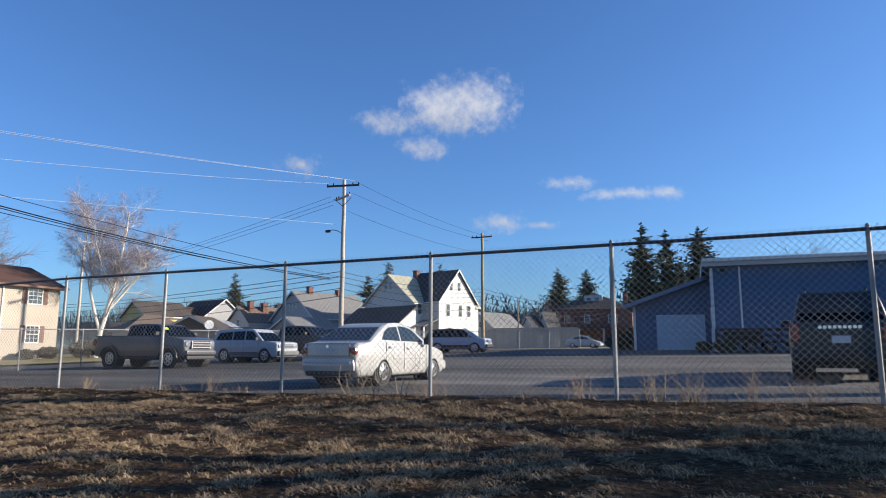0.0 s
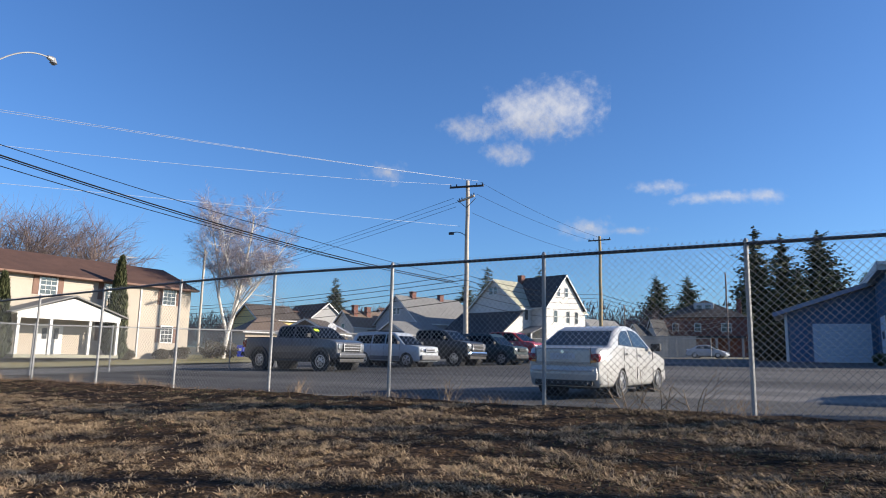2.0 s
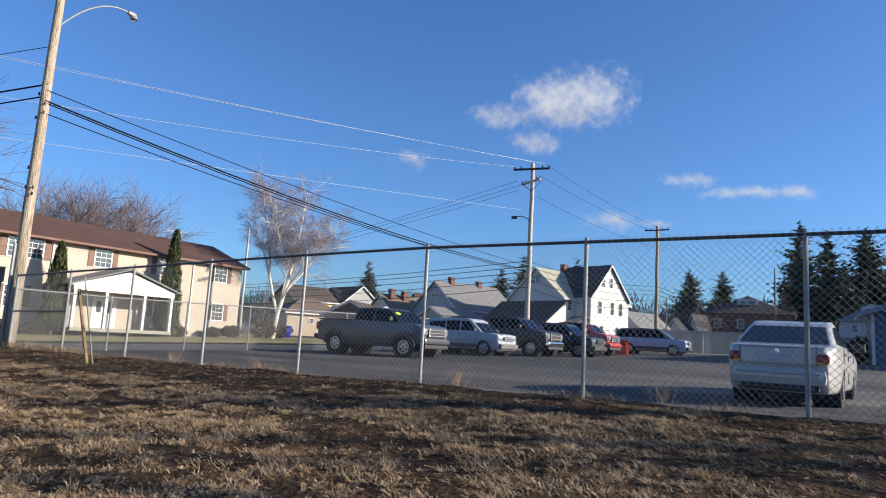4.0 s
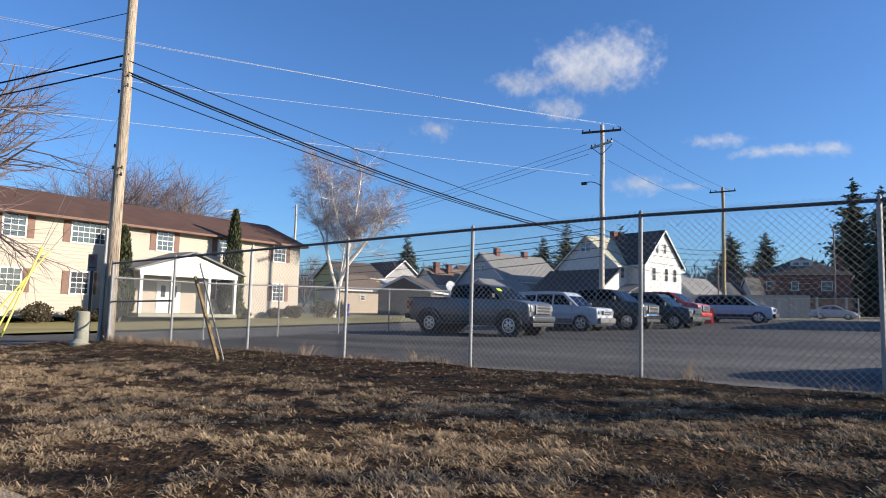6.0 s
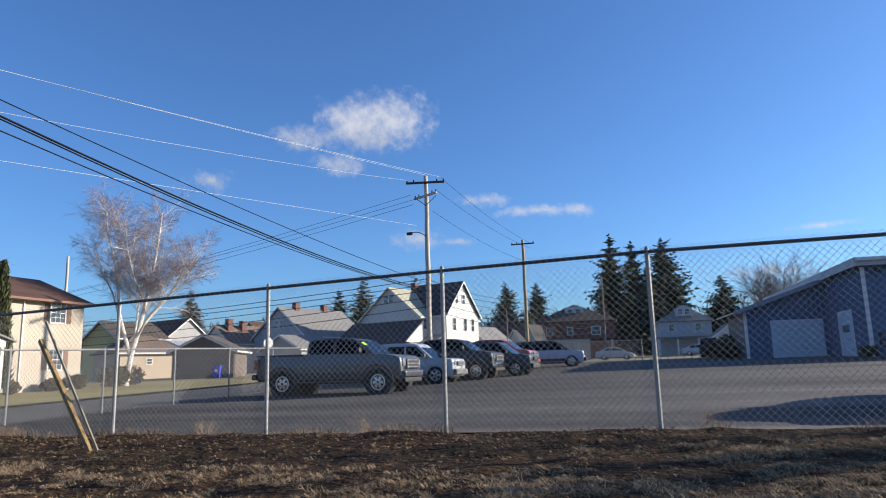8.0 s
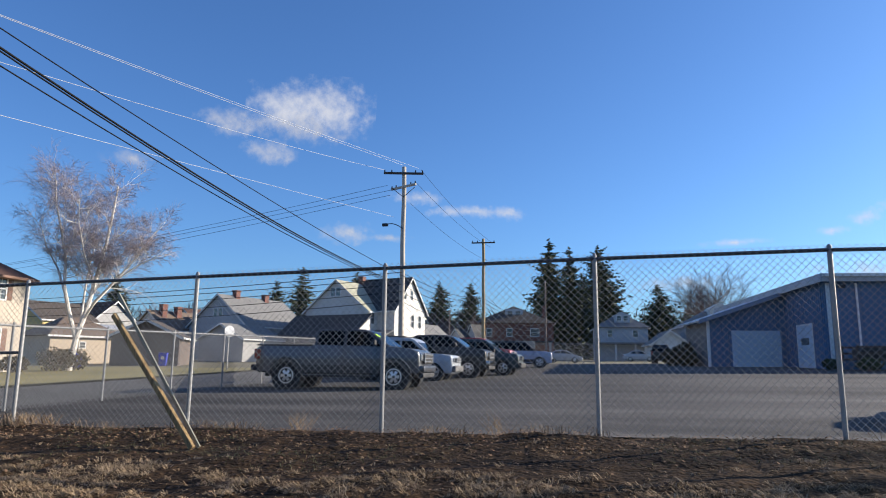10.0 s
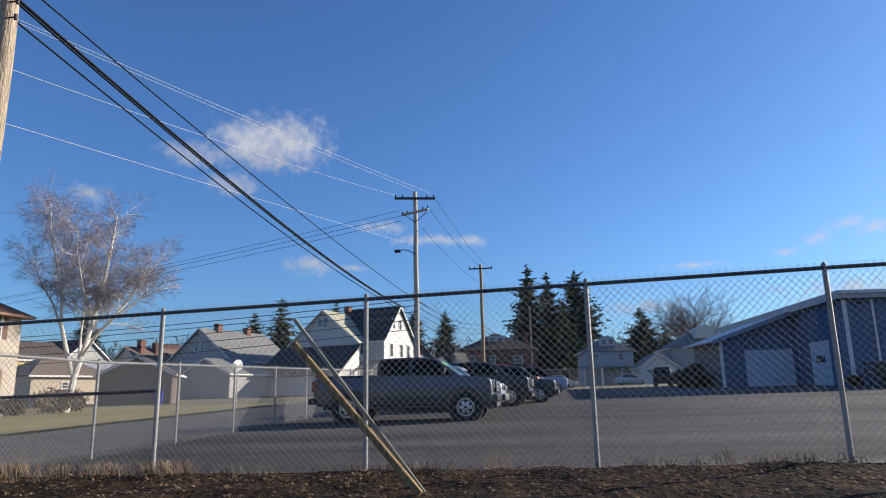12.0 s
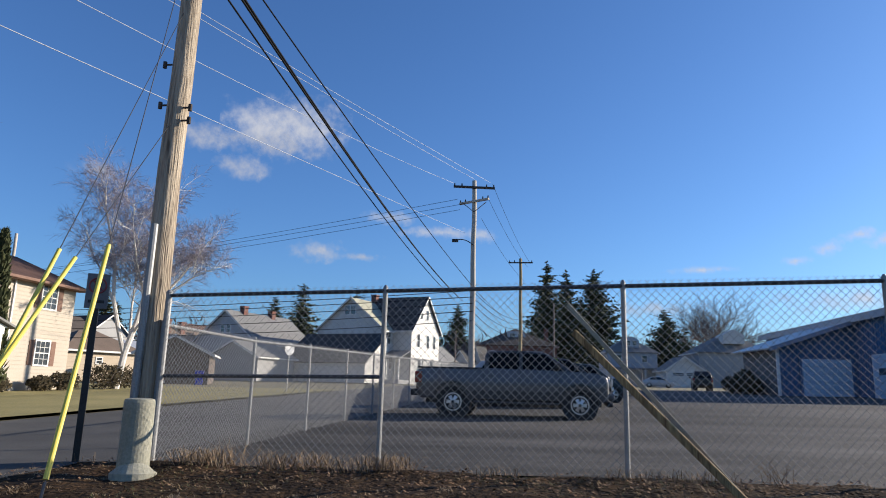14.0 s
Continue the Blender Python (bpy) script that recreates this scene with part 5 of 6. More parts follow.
# ---------------------------------------------------------------- trees
def grow(verts, faces, p, d, r, length, level, rng, up, spread, seg=3, twigs=None, tl=4, rmin=0.0):
    """Adds a tapered limb and its side limbs; thin last twigs go to their own list."""
    pos, dirn = Vector(p), Vector(d).normalized()
    last = level <= 0
    n = 3 if r < 0.03 else (5 if r < 0.12 else 8)
    pts = [pos.copy()]
    for i in range(seg):
        dirn = (dirn + Vector((rng.gauss(0, 0.12), rng.gauss(0, 0.12), rng.gauss(0, 0.08) + up))).normalized()
        pos = pos + dirn * length / seg
        pts.append(pos.copy())
    rr = [r * (1 - 0.55 * i / seg) for i in range(seg + 1)]
    if last:
        rr[-1] = r * 0.25
    V, F = (twigs if twigs is not None and level <= 1 else (verts, faces))
    base = len(V)
    for q, (c, rad) in enumerate(zip(pts, rr)):
        t = (pts[min(q + 1, seg)] - pts[max(q - 1, 0)]).normalized()
        a = t.orthogonal().normalized()
        b = t.cross(a)
        V.extend(c + (a * math.cos(2 * math.pi * k / n) + b * math.sin(2 * math.pi * k / n)) * rad for k in range(n))
    for q in range(seg):
        for k in range(n):
            F.append((base + q * n + k, base + q * n + (k + 1) % n, base + (q + 1) * n + (k + 1) % n, base + (q + 1) * n + k))
    if last:
        return
    kids = tl if level > 1 else tl + 2
    for i in range(kids):
        f = 0.25 + 0.75 * (i + rng.random()) / kids
        j = min(seg - 1, int(f * seg))
        c = pts[j].lerp(pts[j + 1], f * seg - j)
        t = (pts[j + 1] - pts[j]).normalized()
        side = Vector((rng.gauss(0, 1), rng.gauss(0, 1), rng.gauss(0, 0.4)))
        side = (side - t * side.dot(t)).normalized()
        grow(verts, faces, c, (t + side * spread * rng.uniform(0.6, 1.3)), max(rmin, rr[j] * rng.uniform(0.45, 0.65)), length * rng.uniform(0.5, 0.75), level - 1, rng, up, spread, seg, twigs, tl, rmin)


def bare_tree(name, label, x, y, z, height, r, level, seed, bark, twig, up=0.06, spread=0.8, trunks=((0, 0, 1),), frac=0.42, tl=4, rmin=0.0):
    rng = random.Random(seed)
    t = thing(name, (x, y, z), label, "tree")
    v, f, tv, tf = [], [], [], []
    for d in trunks:
        grow(v, f, (0, 0, -0.2), d, r, height * frac, level, rng, up, spread, 3, (tv, tf), tl, rmin)
    raw("trunk", v, f, bark, t)
    raw("crown", tv, tf, twig, t, "fine bare twigs")
    return t


def round_tree(name, label, x, y, z, height, r, level, seed, bark, twig, wide=1.0, tl=5, rmin=0.0, stem=0.24, limbs=12, low=20, up=0.035):
    """A bare tree whose limbs fan out of a short trunk into a rounded crown."""
    rng = random.Random(seed)
    t = thing(name, (x, y, z), label, "tree")
    v, f, tv, tf = [], [], [], []
    grow(v, f, (0, 0, -0.2), (0, 0, 1), r, height * (stem + 0.06), 0, rng, 1.5, 0.5, 3, None, tl)
    for i in range(limbs):
        a = i * 2.4 + rng.uniform(-0.3, 0.3)
        e = radians(low + (88 - low) * ((i * 0.618) % 1.0))
        d = (math.cos(a) * math.cos(e) * wide, math.sin(a) * math.cos(e) * wide, math.sin(e))
        grow(v, f, (0, 0, height * stem * rng.uniform(0.75, 1.05)), d, r * 0.5, height * rng.uniform(0.3, 0.36), level, rng, up, 0.85, 3, (tv, tf), tl, rmin)
    raw("trunk", v, f, bark, t)
    raw("crown", tv, tf, twig, t, "fine bare twigs")
    return t


def conifer(name, label, x, y, z, height, radius, seed, m, dense=1.0, shape=1.0):
    rng = random.Random(seed)
    t = thing(name, (x, y, z), label, "tree")
    bm = bmesh.new()
    rod(bm, (0, 0, -0.3), (0, 0, height * 0.97), height * 0.014 + 0.05, 0.03, 8)
    part("trunk", bm, M["bark"], t)
    vs, fs = [], []
    layers = int(max(22, height * 1.15))
    for i in range(layers):
        f = i / layers
        zz = height * (0.06 + 0.93 * f)
        rad = radius * (min((1 - f) ** (0.75 if seed != 3 else 0.5), 0.75) * 1.08 * shape) * (0.82 + 0.36 * ((i * 0.37) % 1.0)) + 0.1
        for k in range(max(6, int(34 * dense * (1 - f) + 8))):
            a = rng.uniform(0, 2 * math.pi)
            zb = zz + rng.uniform(-1.2, 1.2) * height / layers
            rag = 1 + 0.55 * noise.noise((math.cos(a) * 1.6, math.sin(a) * 1.6, zz * 9.0 / height + seed * 3.1))
            ln = rad * rng.choice((0.4, 0.6, 0.8, 1.0, 1.15)) * rng.uniform(0.85, 1.15) * max(0.35, rag)
            droop = rng.uniform(-0.25, 0.4)
            for j in range(5):
                s = (j + 0.6) / 5
                c = Vector((math.cos(a) * ln * s, math.sin(a) * ln * s, zb - droop * ln * s + 0.16 * ln * s * s))
                w = ln * 0.24 * (1.2 - s) + 0.009 * height
                for q in range(3):
                    d = Vector((math.cos(a + rng.uniform(-1.3, 1.3)), math.sin(a + rng.uniform(-1.3, 1.3)), rng.uniform(-0.5, 0.35))) * w * rng.uniform(0.7, 1.3)
                    e = d.cross(Vector((rng.gauss(0, 1), rng.gauss(0, 1), rng.gauss(0, 1)))).normalized() * w * 0.35
                    b = len(vs)
                    vs.extend((c - e, c + d, c + e))
                    fs.append((b, b + 1, b + 2))
    raw("crown", vs, fs, m, t, "dark needled branches")
    return t


def shrub(name, label, x, y, z, rx, rz, seed, m, n=700, leaf=0.09):
    rng = random.Random(seed)
    vs, fs = [], []
    for i in range(n):
        d = Vector((rng.gauss(0, 1), rng.gauss(0, 1), rng.gauss(0, 1))).normalized()
        k = rng.uniform(0.55, 1.0) * (1 + 0.25 * noise.noise(d * 2.5 + Vector((seed, 0, 0))))
        c = Vector((d.x * rx * k, d.y * rx * k, rz + d.z * rz * k))
        e = Vector((rng.gauss(0, 1), rng.gauss(0, 1), rng.gauss(0, 1))).normalized() * leaf
        g = e.orthogonal().normalized() * leaf * 0.6
        b = len(vs)
        vs.extend((c - g, c + e, c + g, c - e))
        fs.append((b, b + 1, b + 2, b + 3))
    s = thing(name, (x, y, z), label, "shrub")
    raw("foliage", vs, fs, m, s)
    bm = bmesh.new()
    for i in range(5):
        a = i * 1.26
        rod(bm, (0, 0, -0.1), (math.cos(a) * rx * 0.5, math.sin(a) * rx * 0.5, rz * 1.2), 0.03, 0.01, 4)
    part("stem", bm, M["bark"], s)
    return s




def birch(x, y, z, seed):
    """A white birch: a forked leaning trunk, three tall leaders and arching limbs that end in hanging twigs."""
    rng = random.Random(seed)
    t = thing("birch_tree", (x, y, z), "bare white-barked birch with fine purplish twigs", "tree", 24)
    v, f, tv, tf = [], [], [], []

    def twig(p, d, r, length, level):
        pts, pos, dirn = [p.copy()], p.copy(), d.normalized()
        for i in range(4):
            dirn = (dirn + Vector((rng.gauss(0, 0.13), rng.gauss(0, 0.13), rng.gauss(0, 0.1) + (0.06 if level > 1 else -0.09)))).normalized()
            pos = pos + dirn * length / 4
            pts.append(pos.copy())
        limb(pts, r, r * 0.35, 3 if level < 2 else 5, (tv, tf) if level < 2 else (v, f))
        if level:
            for i in range((6, 5, 5)[level - 1]):
                k = 0.2 + 0.78 * rng.random()
                q = min(3, int(k * 4))
                c = pts[q].lerp(pts[q + 1], k * 4 - q)
                along = (pts[q + 1] - pts[q]).normalized()
                side = Vector((rng.gauss(0, 1), rng.gauss(0, 1), rng.gauss(0.1, 0.6)))
                side = (side - along * side.dot(along)).normalized()
                twig(c, along + side * rng.uniform(0.45, 0.85), max(0.0065, r * 0.5), length * rng.uniform(0.5, 0.85), level - 1)

    def limb(pts, r0, r1, n, dest):
        V, F = dest
        base, m = len(V), len(pts)
        for q, c in enumerate(pts):
            a = (pts[min(q + 1, m - 1)] - pts[max(q - 1, 0)]).normalized()
            u = a.orthogonal().normalized()
            w = a.cross(u)
            rad = r0 + (r1 - r0) * q / (m - 1)
            V.extend(c + (u * math.cos(2 * math.pi * k / n) + w * math.sin(2 * math.pi * k / n)) * rad for k in range(n))
        for q in range(m - 1):
            for k in range(n):
                F.append((base + q * n + k, base + q * n + (k + 1) % n, base + (q + 1) * n + (k + 1) % n, base + (q + 1) * n + k))

    leaders = (
        (((0, 0, -0.3), (0.3, 0, 2.0), (0.8, 0.1, 4.0), (1.15, 0.2, 6.0), (1.7, 0.0, 8.6), (1.9, 0.3, 11.0), (2.1, 0.2, 12.9)), 0.24),
        (((0.3, 0, 1.8), (-0.2, -0.2, 3.4), (-0.75, -0.3, 5.4), (-1.0, 0.1, 7.6), (-1.5, 0.0, 9.6), (-2.1, 0.2, 11.6), (-2.2, 0.1, 13.0)), 0.17),
        (((0.8, 0.1, 3.9), (1.9, 0.6, 5.4), (3.1, 0.8, 7.0), (4.1, 1.0, 8.6), (4.9, 1.1, 9.9)), 0.13),
        (((0.6, 0.1, 3.2), (1.6, -0.8, 4.6), (2.9, -1.4, 5.9), (4.4, -1.6, 7.0), (5.6, -1.7, 7.6)), 0.1),
        (((-0.75, -0.3, 5.2), (-1.6, 0.6, 6.8), (-2.7, 1.2, 8.4), (-3.4, 1.3, 10.2)), 0.09),
        (((0.5, 0, 3.0), (0.2, 1.3, 5.0), (0.1, 2.3, 7.4), (0.4, 2.8, 9.6)), 0.1),
        (((1.1, 0.2, 5.8), (0.6, -1.2, 7.6), (0.2, -1.9, 9.8), (0.1, -2.0, 11.4)), 0.08))
    for path, r in leaders:
        pts = [Vector(p) for p in path]
        limb(pts, r, r * 0.22, 8, (v, f))
        m = len(pts) - 1
        count = m * 4 + 2
        for i in range(count):
            k = (0.38 if len(path) > 5 else 0.25) + (0.62 if len(path) > 5 else 0.75) * (i + rng.random()) / count
            q = min(m - 1, int(k * m))
            c = pts[q].lerp(pts[q + 1], k * m - q)
            a = i * 2.4 + rng.uniform(-0.4, 0.4)
            e = radians(rng.uniform(5, 68))
            twig(c, Vector((math.cos(a) * math.cos(e), math.sin(a) * math.cos(e), math.sin(e))), max(0.02, r * 0.3 * (1.1 - k)), rng.uniform(1.3, 2.6) * (1.3 - 0.55 * k), 3)
    raw("trunk", v, f, M["birch"], t)
    raw("crown", tv, tf, M["birchtwig"], t, "fine hanging purplish twigs")
    return t


birch(-46.9, 38.2, 1.5, 5).scale = (0.88, 0.88, 0.93)
round_tree("bare_tree", "broad bare tree behind the apartments", -79, 44.5, 2, 20.5, 0.36, 3, 8, M["bark"], M["twig"], 1.0, 6, 0.013)
round_tree("bare_tree", "broad bare tree behind the apartments", -80, 38.0, 2, 20.5, 0.36, 3, 12, M["bark"], M["twig"], 1.0, 6, 0.013)
round_tree("bare_tree", "large bare street tree near the apartments", -44.5, 10.2, 0.9, 18.5, 0.42, 3, 21, M["darkbark"], M["twig"], 1.25, 5, 0.007, 0.2, 11, 12, -0.015)
round_tree("bare_tree", "round bare tree behind far houses", 11.0, 134, 3.5, 21, 0.45, 3, 31, M["bark"], M["twig"], 1.15, 6, 0.016)
for i, (tx, ty, th) in enumerate(((-33, 128, 10), (-46, 160, 12), (-75, 140, 12), (-100, 130, 13), (-95, 150, 14), (-130, 140, 13), (-55, 190, 13), (20, 170, 14), (-20, 200, 14), (-8, 190, 12), (-110, 112, 15), (-92, 118, 14), (-122, 104, 15), (-64, 136, 13), (-84, 128, 14))):
    bare_tree("bare_tree", "distant bare winter tree", tx, ty, lot_z(tx, ty), th, 0.22, 4, 40 + i, M["bark"], M["twig"], 0.04, 0.95, ((0, 0, 1), (0.3, 0.1, 1)), 0.4, 5, 0.02)
for x, y, h, r, s in ((-20, 164, 29.5, 7.5, 1), (-15.0, 170, 28.5, 6.5, 2), (-7.7, 176, 29, 8.0, 3), (-12, 166, 21, 7.0, 4), (-66, 262, 31, 9.5, 5), (-51, 245, 28, 8.5, 6), (-66, 122, 18, 5.0, 7), (-58, 130, 18, 5, 8), (-73, 125, 16, 5, 9), (-104, 118, 17, 5.0, 13), (-96, 110, 13, 3.0, 10), (14, 175, 14, 4, 11)):
    conifer("spruce_tree", "tall dark green spruce", x, y, lot_z(x, y), h, r, s, M["needle"])
conifer("spruce_tree", "broad dark evergreen beside the pale house", 0.6, 126, 3.2, 13.5, 4.4, 12, M["needle"], 1.6, 1.25)
def columnar(x, y, z, height, radius, seed):
    rng = random.Random(seed)
    t = thing("arborvitae", (x, y, z), "slim columnar evergreen beside the apartment wall", "tree")
    bm = bmesh.new()
    rod(bm, (0, 0, -0.3), (0, 0, height * 0.9), 0.09, 0.02, 7)
    part("trunk", bm, M["bark"], t)
    vs, fs = [], []
    for i in range(4200):
        f = rng.random()
        k = min(1.0, f * 6 + 0.55) * (1 - f) ** 0.55
        a = rng.uniform(0, 2 * math.pi)
        r = radius * k * rng.uniform(0.6, 1.0) * (1 + 0.25 * noise.noise((math.cos(a) * 1.5, math.sin(a) * 1.5, f * 9 + seed)))
        c = Vector((math.cos(a) * r, math.sin(a) * r, height * f))
        d = Vector((math.cos(a) * 0.3 + rng.gauss(0, 0.3), math.sin(a) * 0.3 + rng.gauss(0, 0.3), 1)).normalized() * rng.uniform(0.12, 0.3)
        e = d.cross(Vector((rng.gauss(0, 1), rng.gauss(0, 1), 0.2))).normalized() * 0.06
        b = len(vs)
        vs.extend((c - e, c + d, c + e, c - d * 0.5))
        fs.append((b, b + 1, b + 2, b + 3))
    raw("crown", vs, fs, M["arbor"], t, "dense dark foliage")


columnar(-47.0, 28.5, 1.2, 7.3, 0.9, 1)
columnar(-46.9, 20.7, 1.2, 5.2, 0.8, 2)
for i, (x, y, r, h) in enumerate(((-50.2, 36.9, 0.8, 0.5), (-50.2, 35.1, 0.6, 0.4), (-49.6, 39.8, 1.1, 0.75), (-49.8, 41.6, 1.0, 0.7), (-50.0, 17.6, 0.8, 0.55), (-50.0, 14.2, 0.9, 0.6), (-50.0, 19.8, 0.6, 0.45), (-50.0, 12.6, 0.8, 0.6), (-50.1, 21.4, 0.7, 0.4), (-50.1, 31.9, 0.6, 0.4))):
    x, y = -10 + 0.93 * (x + 10), 0.93 * y
    shrub("shrub", "brownish winter shrub by the building", x, y, gz(x, y) + 0.05, r, h, 80 + i, M["shrub"])


def woods():
    rng = random.Random(77)
    vs, fs = [], []
    for i in range(2600):
        x, y = rng.uniform(-420, 230), rng.uniform(190, 330)
        h = rng.uniform(7, 14) * (1.25 if x < -60 else 1.0)
        z = lot_z(x, y)
        for k in range(26):
            f = rng.random() ** 0.7
            c = Vector((x + rng.gauss(0, 2.6 * (0.3 + f)), y + rng.gauss(0, 2), z + h * f))
            a = rng.uniform(-0.6, 0.6)
            d = Vector((math.sin(a), rng.uniform(-0.2, 0.2), math.cos(a))) * rng.uniform(1.0, 3.0)
            w = Vector((math.cos(a), 0, -math.sin(a))) * rng.uniform(0.08, 0.26)
            b = len(vs)
            vs.extend((c - w, c + w, c + d))
            fs.append((b, b + 1, b + 2))
    raw("distant_woods", vs, fs, M["twig"], None, "brown leafless woods along the horizon", "woods", "stuff")


woods()


pf = thing("board_fence", (-34.5, 94.8, lot_z(-27, 95) + 0.1), "weathered grey board fence at the back of the lot", "fence", 4)
bm = bmesh.new()
for i in range(92):
    k = random.Random(i).uniform(-0.03, 0.03)
    box(bm, i * 0.155, i * 0.155 + 0.145, -0.012, 0.012, -0.3, 2.85 + k)
tagged(part("board", bm, M["fenceboard"], pf), kind="stuff")
for z in (0.4, 2.0):
    part("rail", B(0, 14.3, 0.013, 0.06, z, z + 0.09), M["fenceboard"], pf)


# unseen trees beyond the lot's east side, added so their shade falls across the bank
for i, (tx, ty, th, tr_) in enumerate(((25.0, 18.1, 18, 0.4), (30.0, 22.4, 23, 0.4), (38.0, 24.2, 25, 0.42))):
    bare_tree("bare_tree", "tall bare tree out of view east of the lot, shading the bank", tx, ty, gz(tx, ty), th, tr_, 1, 70 + i, M["bark"], M["twig"], 0.05, 0.8, ((0, 0, 1),), 0.7, 4)


# ---------------------------------------------------------------- turf, leaves, weeds
def bank_z(x, y):
    return gz(x, y) + lumps(x, y) * 0.05


def blades(name, label, count, x0, x1, y0, y1, lo, hi, wide, m, seed, keep, lean=0.9, cat="grass"):
    rng = random.Random(seed)
    vs, fs = [], []
    for i in range(count):
        x, y = rng.uniform(x0, x1), rng.uniform(y0, y1)
        if rng.random() > keep(x, y):
            continue
        z = bank_z(x, y) - 0.01
        for k in range(2):
            a = rng.uniform(0, 2 * math.pi)
            h = rng.uniform(lo, hi) * (0.45 + 1.1 * keep(x, y))
            l = rng.uniform(0.3, 1.0) * lean * h
            w = wide * rng.uniform(0.6, 1.3)
            px, py = x + rng.gauss(0, 0.025), y + rng.gauss(0, 0.025)
            dx, dy = math.cos(a), math.sin(a)
            b = len(vs)
            c, e = rng.uniform(-0.5, 0.5) * l, rng.uniform(0.35, 1.0)
            mx, my = px + dx * l * 0.5, py + dy * l * 0.5
            vs.extend(((px - dy * w, py + dx * w, z), (px + dy * w, py - dx * w, z), (mx + dy * w, my - dx * w, z + h * 0.75), (mx - dy * w, my + dx * w, z + h * 0.75), (px + dx * l - dy * c, py + dy * l + dx * c, z + h * e)))
            fs.append((b, b + 1, b + 2, b + 3))
            fs.append((b + 3, b + 2, b + 4))
    return raw(name, vs, fs, m, None, label, cat, "stuff")


def patch(f, o, t):
    return lambda x, y: 1.0 if noise.noise((x * f, y * f * 1.4, o)) > t else 0.25


def tuft(x, y):
    k = (1.1 * noise.noise((x * 2.1, y * 2.6, 2)) - 0.9 * max(0.0, y - 8.3 + 1.4 * min(1.0, max(0.0, (-11 - x) / 4))) * min(1.0, max(0.2, (-4 - x) / 10))) + 0.8 * noise.noise((x * 0.45, y * 1.1, 6)) + 0.4 * noise.noise((x * 6.5, y * 6.5, 7))
    return max(0.08, min(1.0, 0.64 + 2.6 * k))


def tussocks(name, label, count, x0, x1, y0, y1, m, seed, lo, hi, n, wide):
    """Flopped clumps of dead blades that lean one way together, with bare hollows between."""
    rng = random.Random(seed)
    vs, fs = [], []
    for i in range(count):
        x, y = rng.uniform(x0, x1), rng.uniform(y0, y1)
        k = tuft(x, y)
        if rng.random() > k:
            continue
        a0 = 2.6 + 2.2 * noise.noise((x * 0.7, y * 0.7, 12)) + rng.gauss(0, 0.5)
        size = rng.uniform(lo, hi) * (0.6 + 0.5 * k)
        for b_ in range(n):
            a = a0 + rng.gauss(0, 1.0)
            px, py = x + rng.gauss(0, 0.022), y + rng.gauss(0, 0.022)
            z = bank_z(px, py) - 0.008
            l, h, w = size * rng.uniform(0.6, 1.3), size * rng.uniform(0.1, 0.36), wide * rng.uniform(0.6, 1.3)
            dx, dy = math.cos(a), math.sin(a)
            b = len(vs)
            vs.extend(((px - dy * w, py + dx * w, z), (px + dy * w, py - dx * w, z),
                       (px + dx * l * 0.5 + dy * w, py + dy * l * 0.5 - dx * w, z + h), (px + dx * l * 0.5 - dy * w, py + dy * l * 0.5 + dx * w, z + h),
                       (px + dx * l, py + dy * l, z + h * rng.uniform(0.2, 0.9))))
            fs.append((b, b + 1, b + 2, b + 3))
            fs.append((b + 3, b + 2, b + 4))
    return raw(name, vs, fs, m, None, label, "grass", "stuff")


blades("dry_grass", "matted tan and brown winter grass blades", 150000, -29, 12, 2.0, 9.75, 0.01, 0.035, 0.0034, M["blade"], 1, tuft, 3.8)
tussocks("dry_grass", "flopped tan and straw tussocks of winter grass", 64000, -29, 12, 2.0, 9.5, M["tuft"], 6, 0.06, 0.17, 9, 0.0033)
blades("green_grass", "sparse green blades among dry grass", 22000, -29, 12, 2.4, 9.8, 0.01, 0.04, 0.003, M["greenblade"], 2, lambda x, y: 1.0 if noise.noise((x * 0.4, y * 0.4, 9)) > 0.12 else 0.08, 3.0)
blades("dry_grass", "taller straw-coloured grass along the fence foot", 2400, -28.5, 12, 9.5, 10.05, 0.03, 0.12, 0.003, M["weed"], 3, lambda x, y: 1.0 if noise.noise((x * 0.6, 0, 3)) > 0.05 else 0.15, 1.5)
blades("dry_grass", "dense dead brush at the fence corner", 1500, -27.3, -24.0, 9.5, 10.4, 0.04, 0.2, 0.004, M["weed"], 4, lambda x, y: 0.9 if noise.noise((x * 2, y * 2, 1)) > 0 else 0.15, 1.4)
blades("dry_grass", "pale straw fringe along the pavement edge", 22000, -29, 12, 1.3, 2.5, 0.01, 0.04, 0.0028, M["blade"], 5, lambda x, y: max(0.02, min(0.9, (y - 1.25) * 0.8)), 3.0)
rng = random.Random(9)
vs, fs = [], []
for i in range(7500):
    x, y = rng.uniform(-29, 12), rng.uniform(2.2, 9.9)
    if i % 2 and x > -10:
        x -= 16
    if i % 3 == 0:
        x, y = rng.uniform(-28.5, -12), 9.9 - abs(rng.gauss(0, 0.7))
    z = bank_z(x, y) + rng.uniform(0.01, 0.05)
    a, t, s = rng.uniform(0, 6.28), rng.uniform(-0.5, 0.5), rng.uniform(0.012, 0.03)
    u = Vector((math.cos(a), math.sin(a), t)) * s
    v = Vector((-math.sin(a), math.cos(a), rng.uniform(-0.4, 0.4))) * s * 0.6
    c = Vector((x, y, z))
    b = len(vs)
    vs.extend((c - u, c + v, c + u, c - v))
    fs.append((b, b + 1, b + 2, b + 3))
raw("fallen_leaves", vs, fs, M["leaf"], None, "scattered curled brown leaves on the grass", "leaves", "stuff")


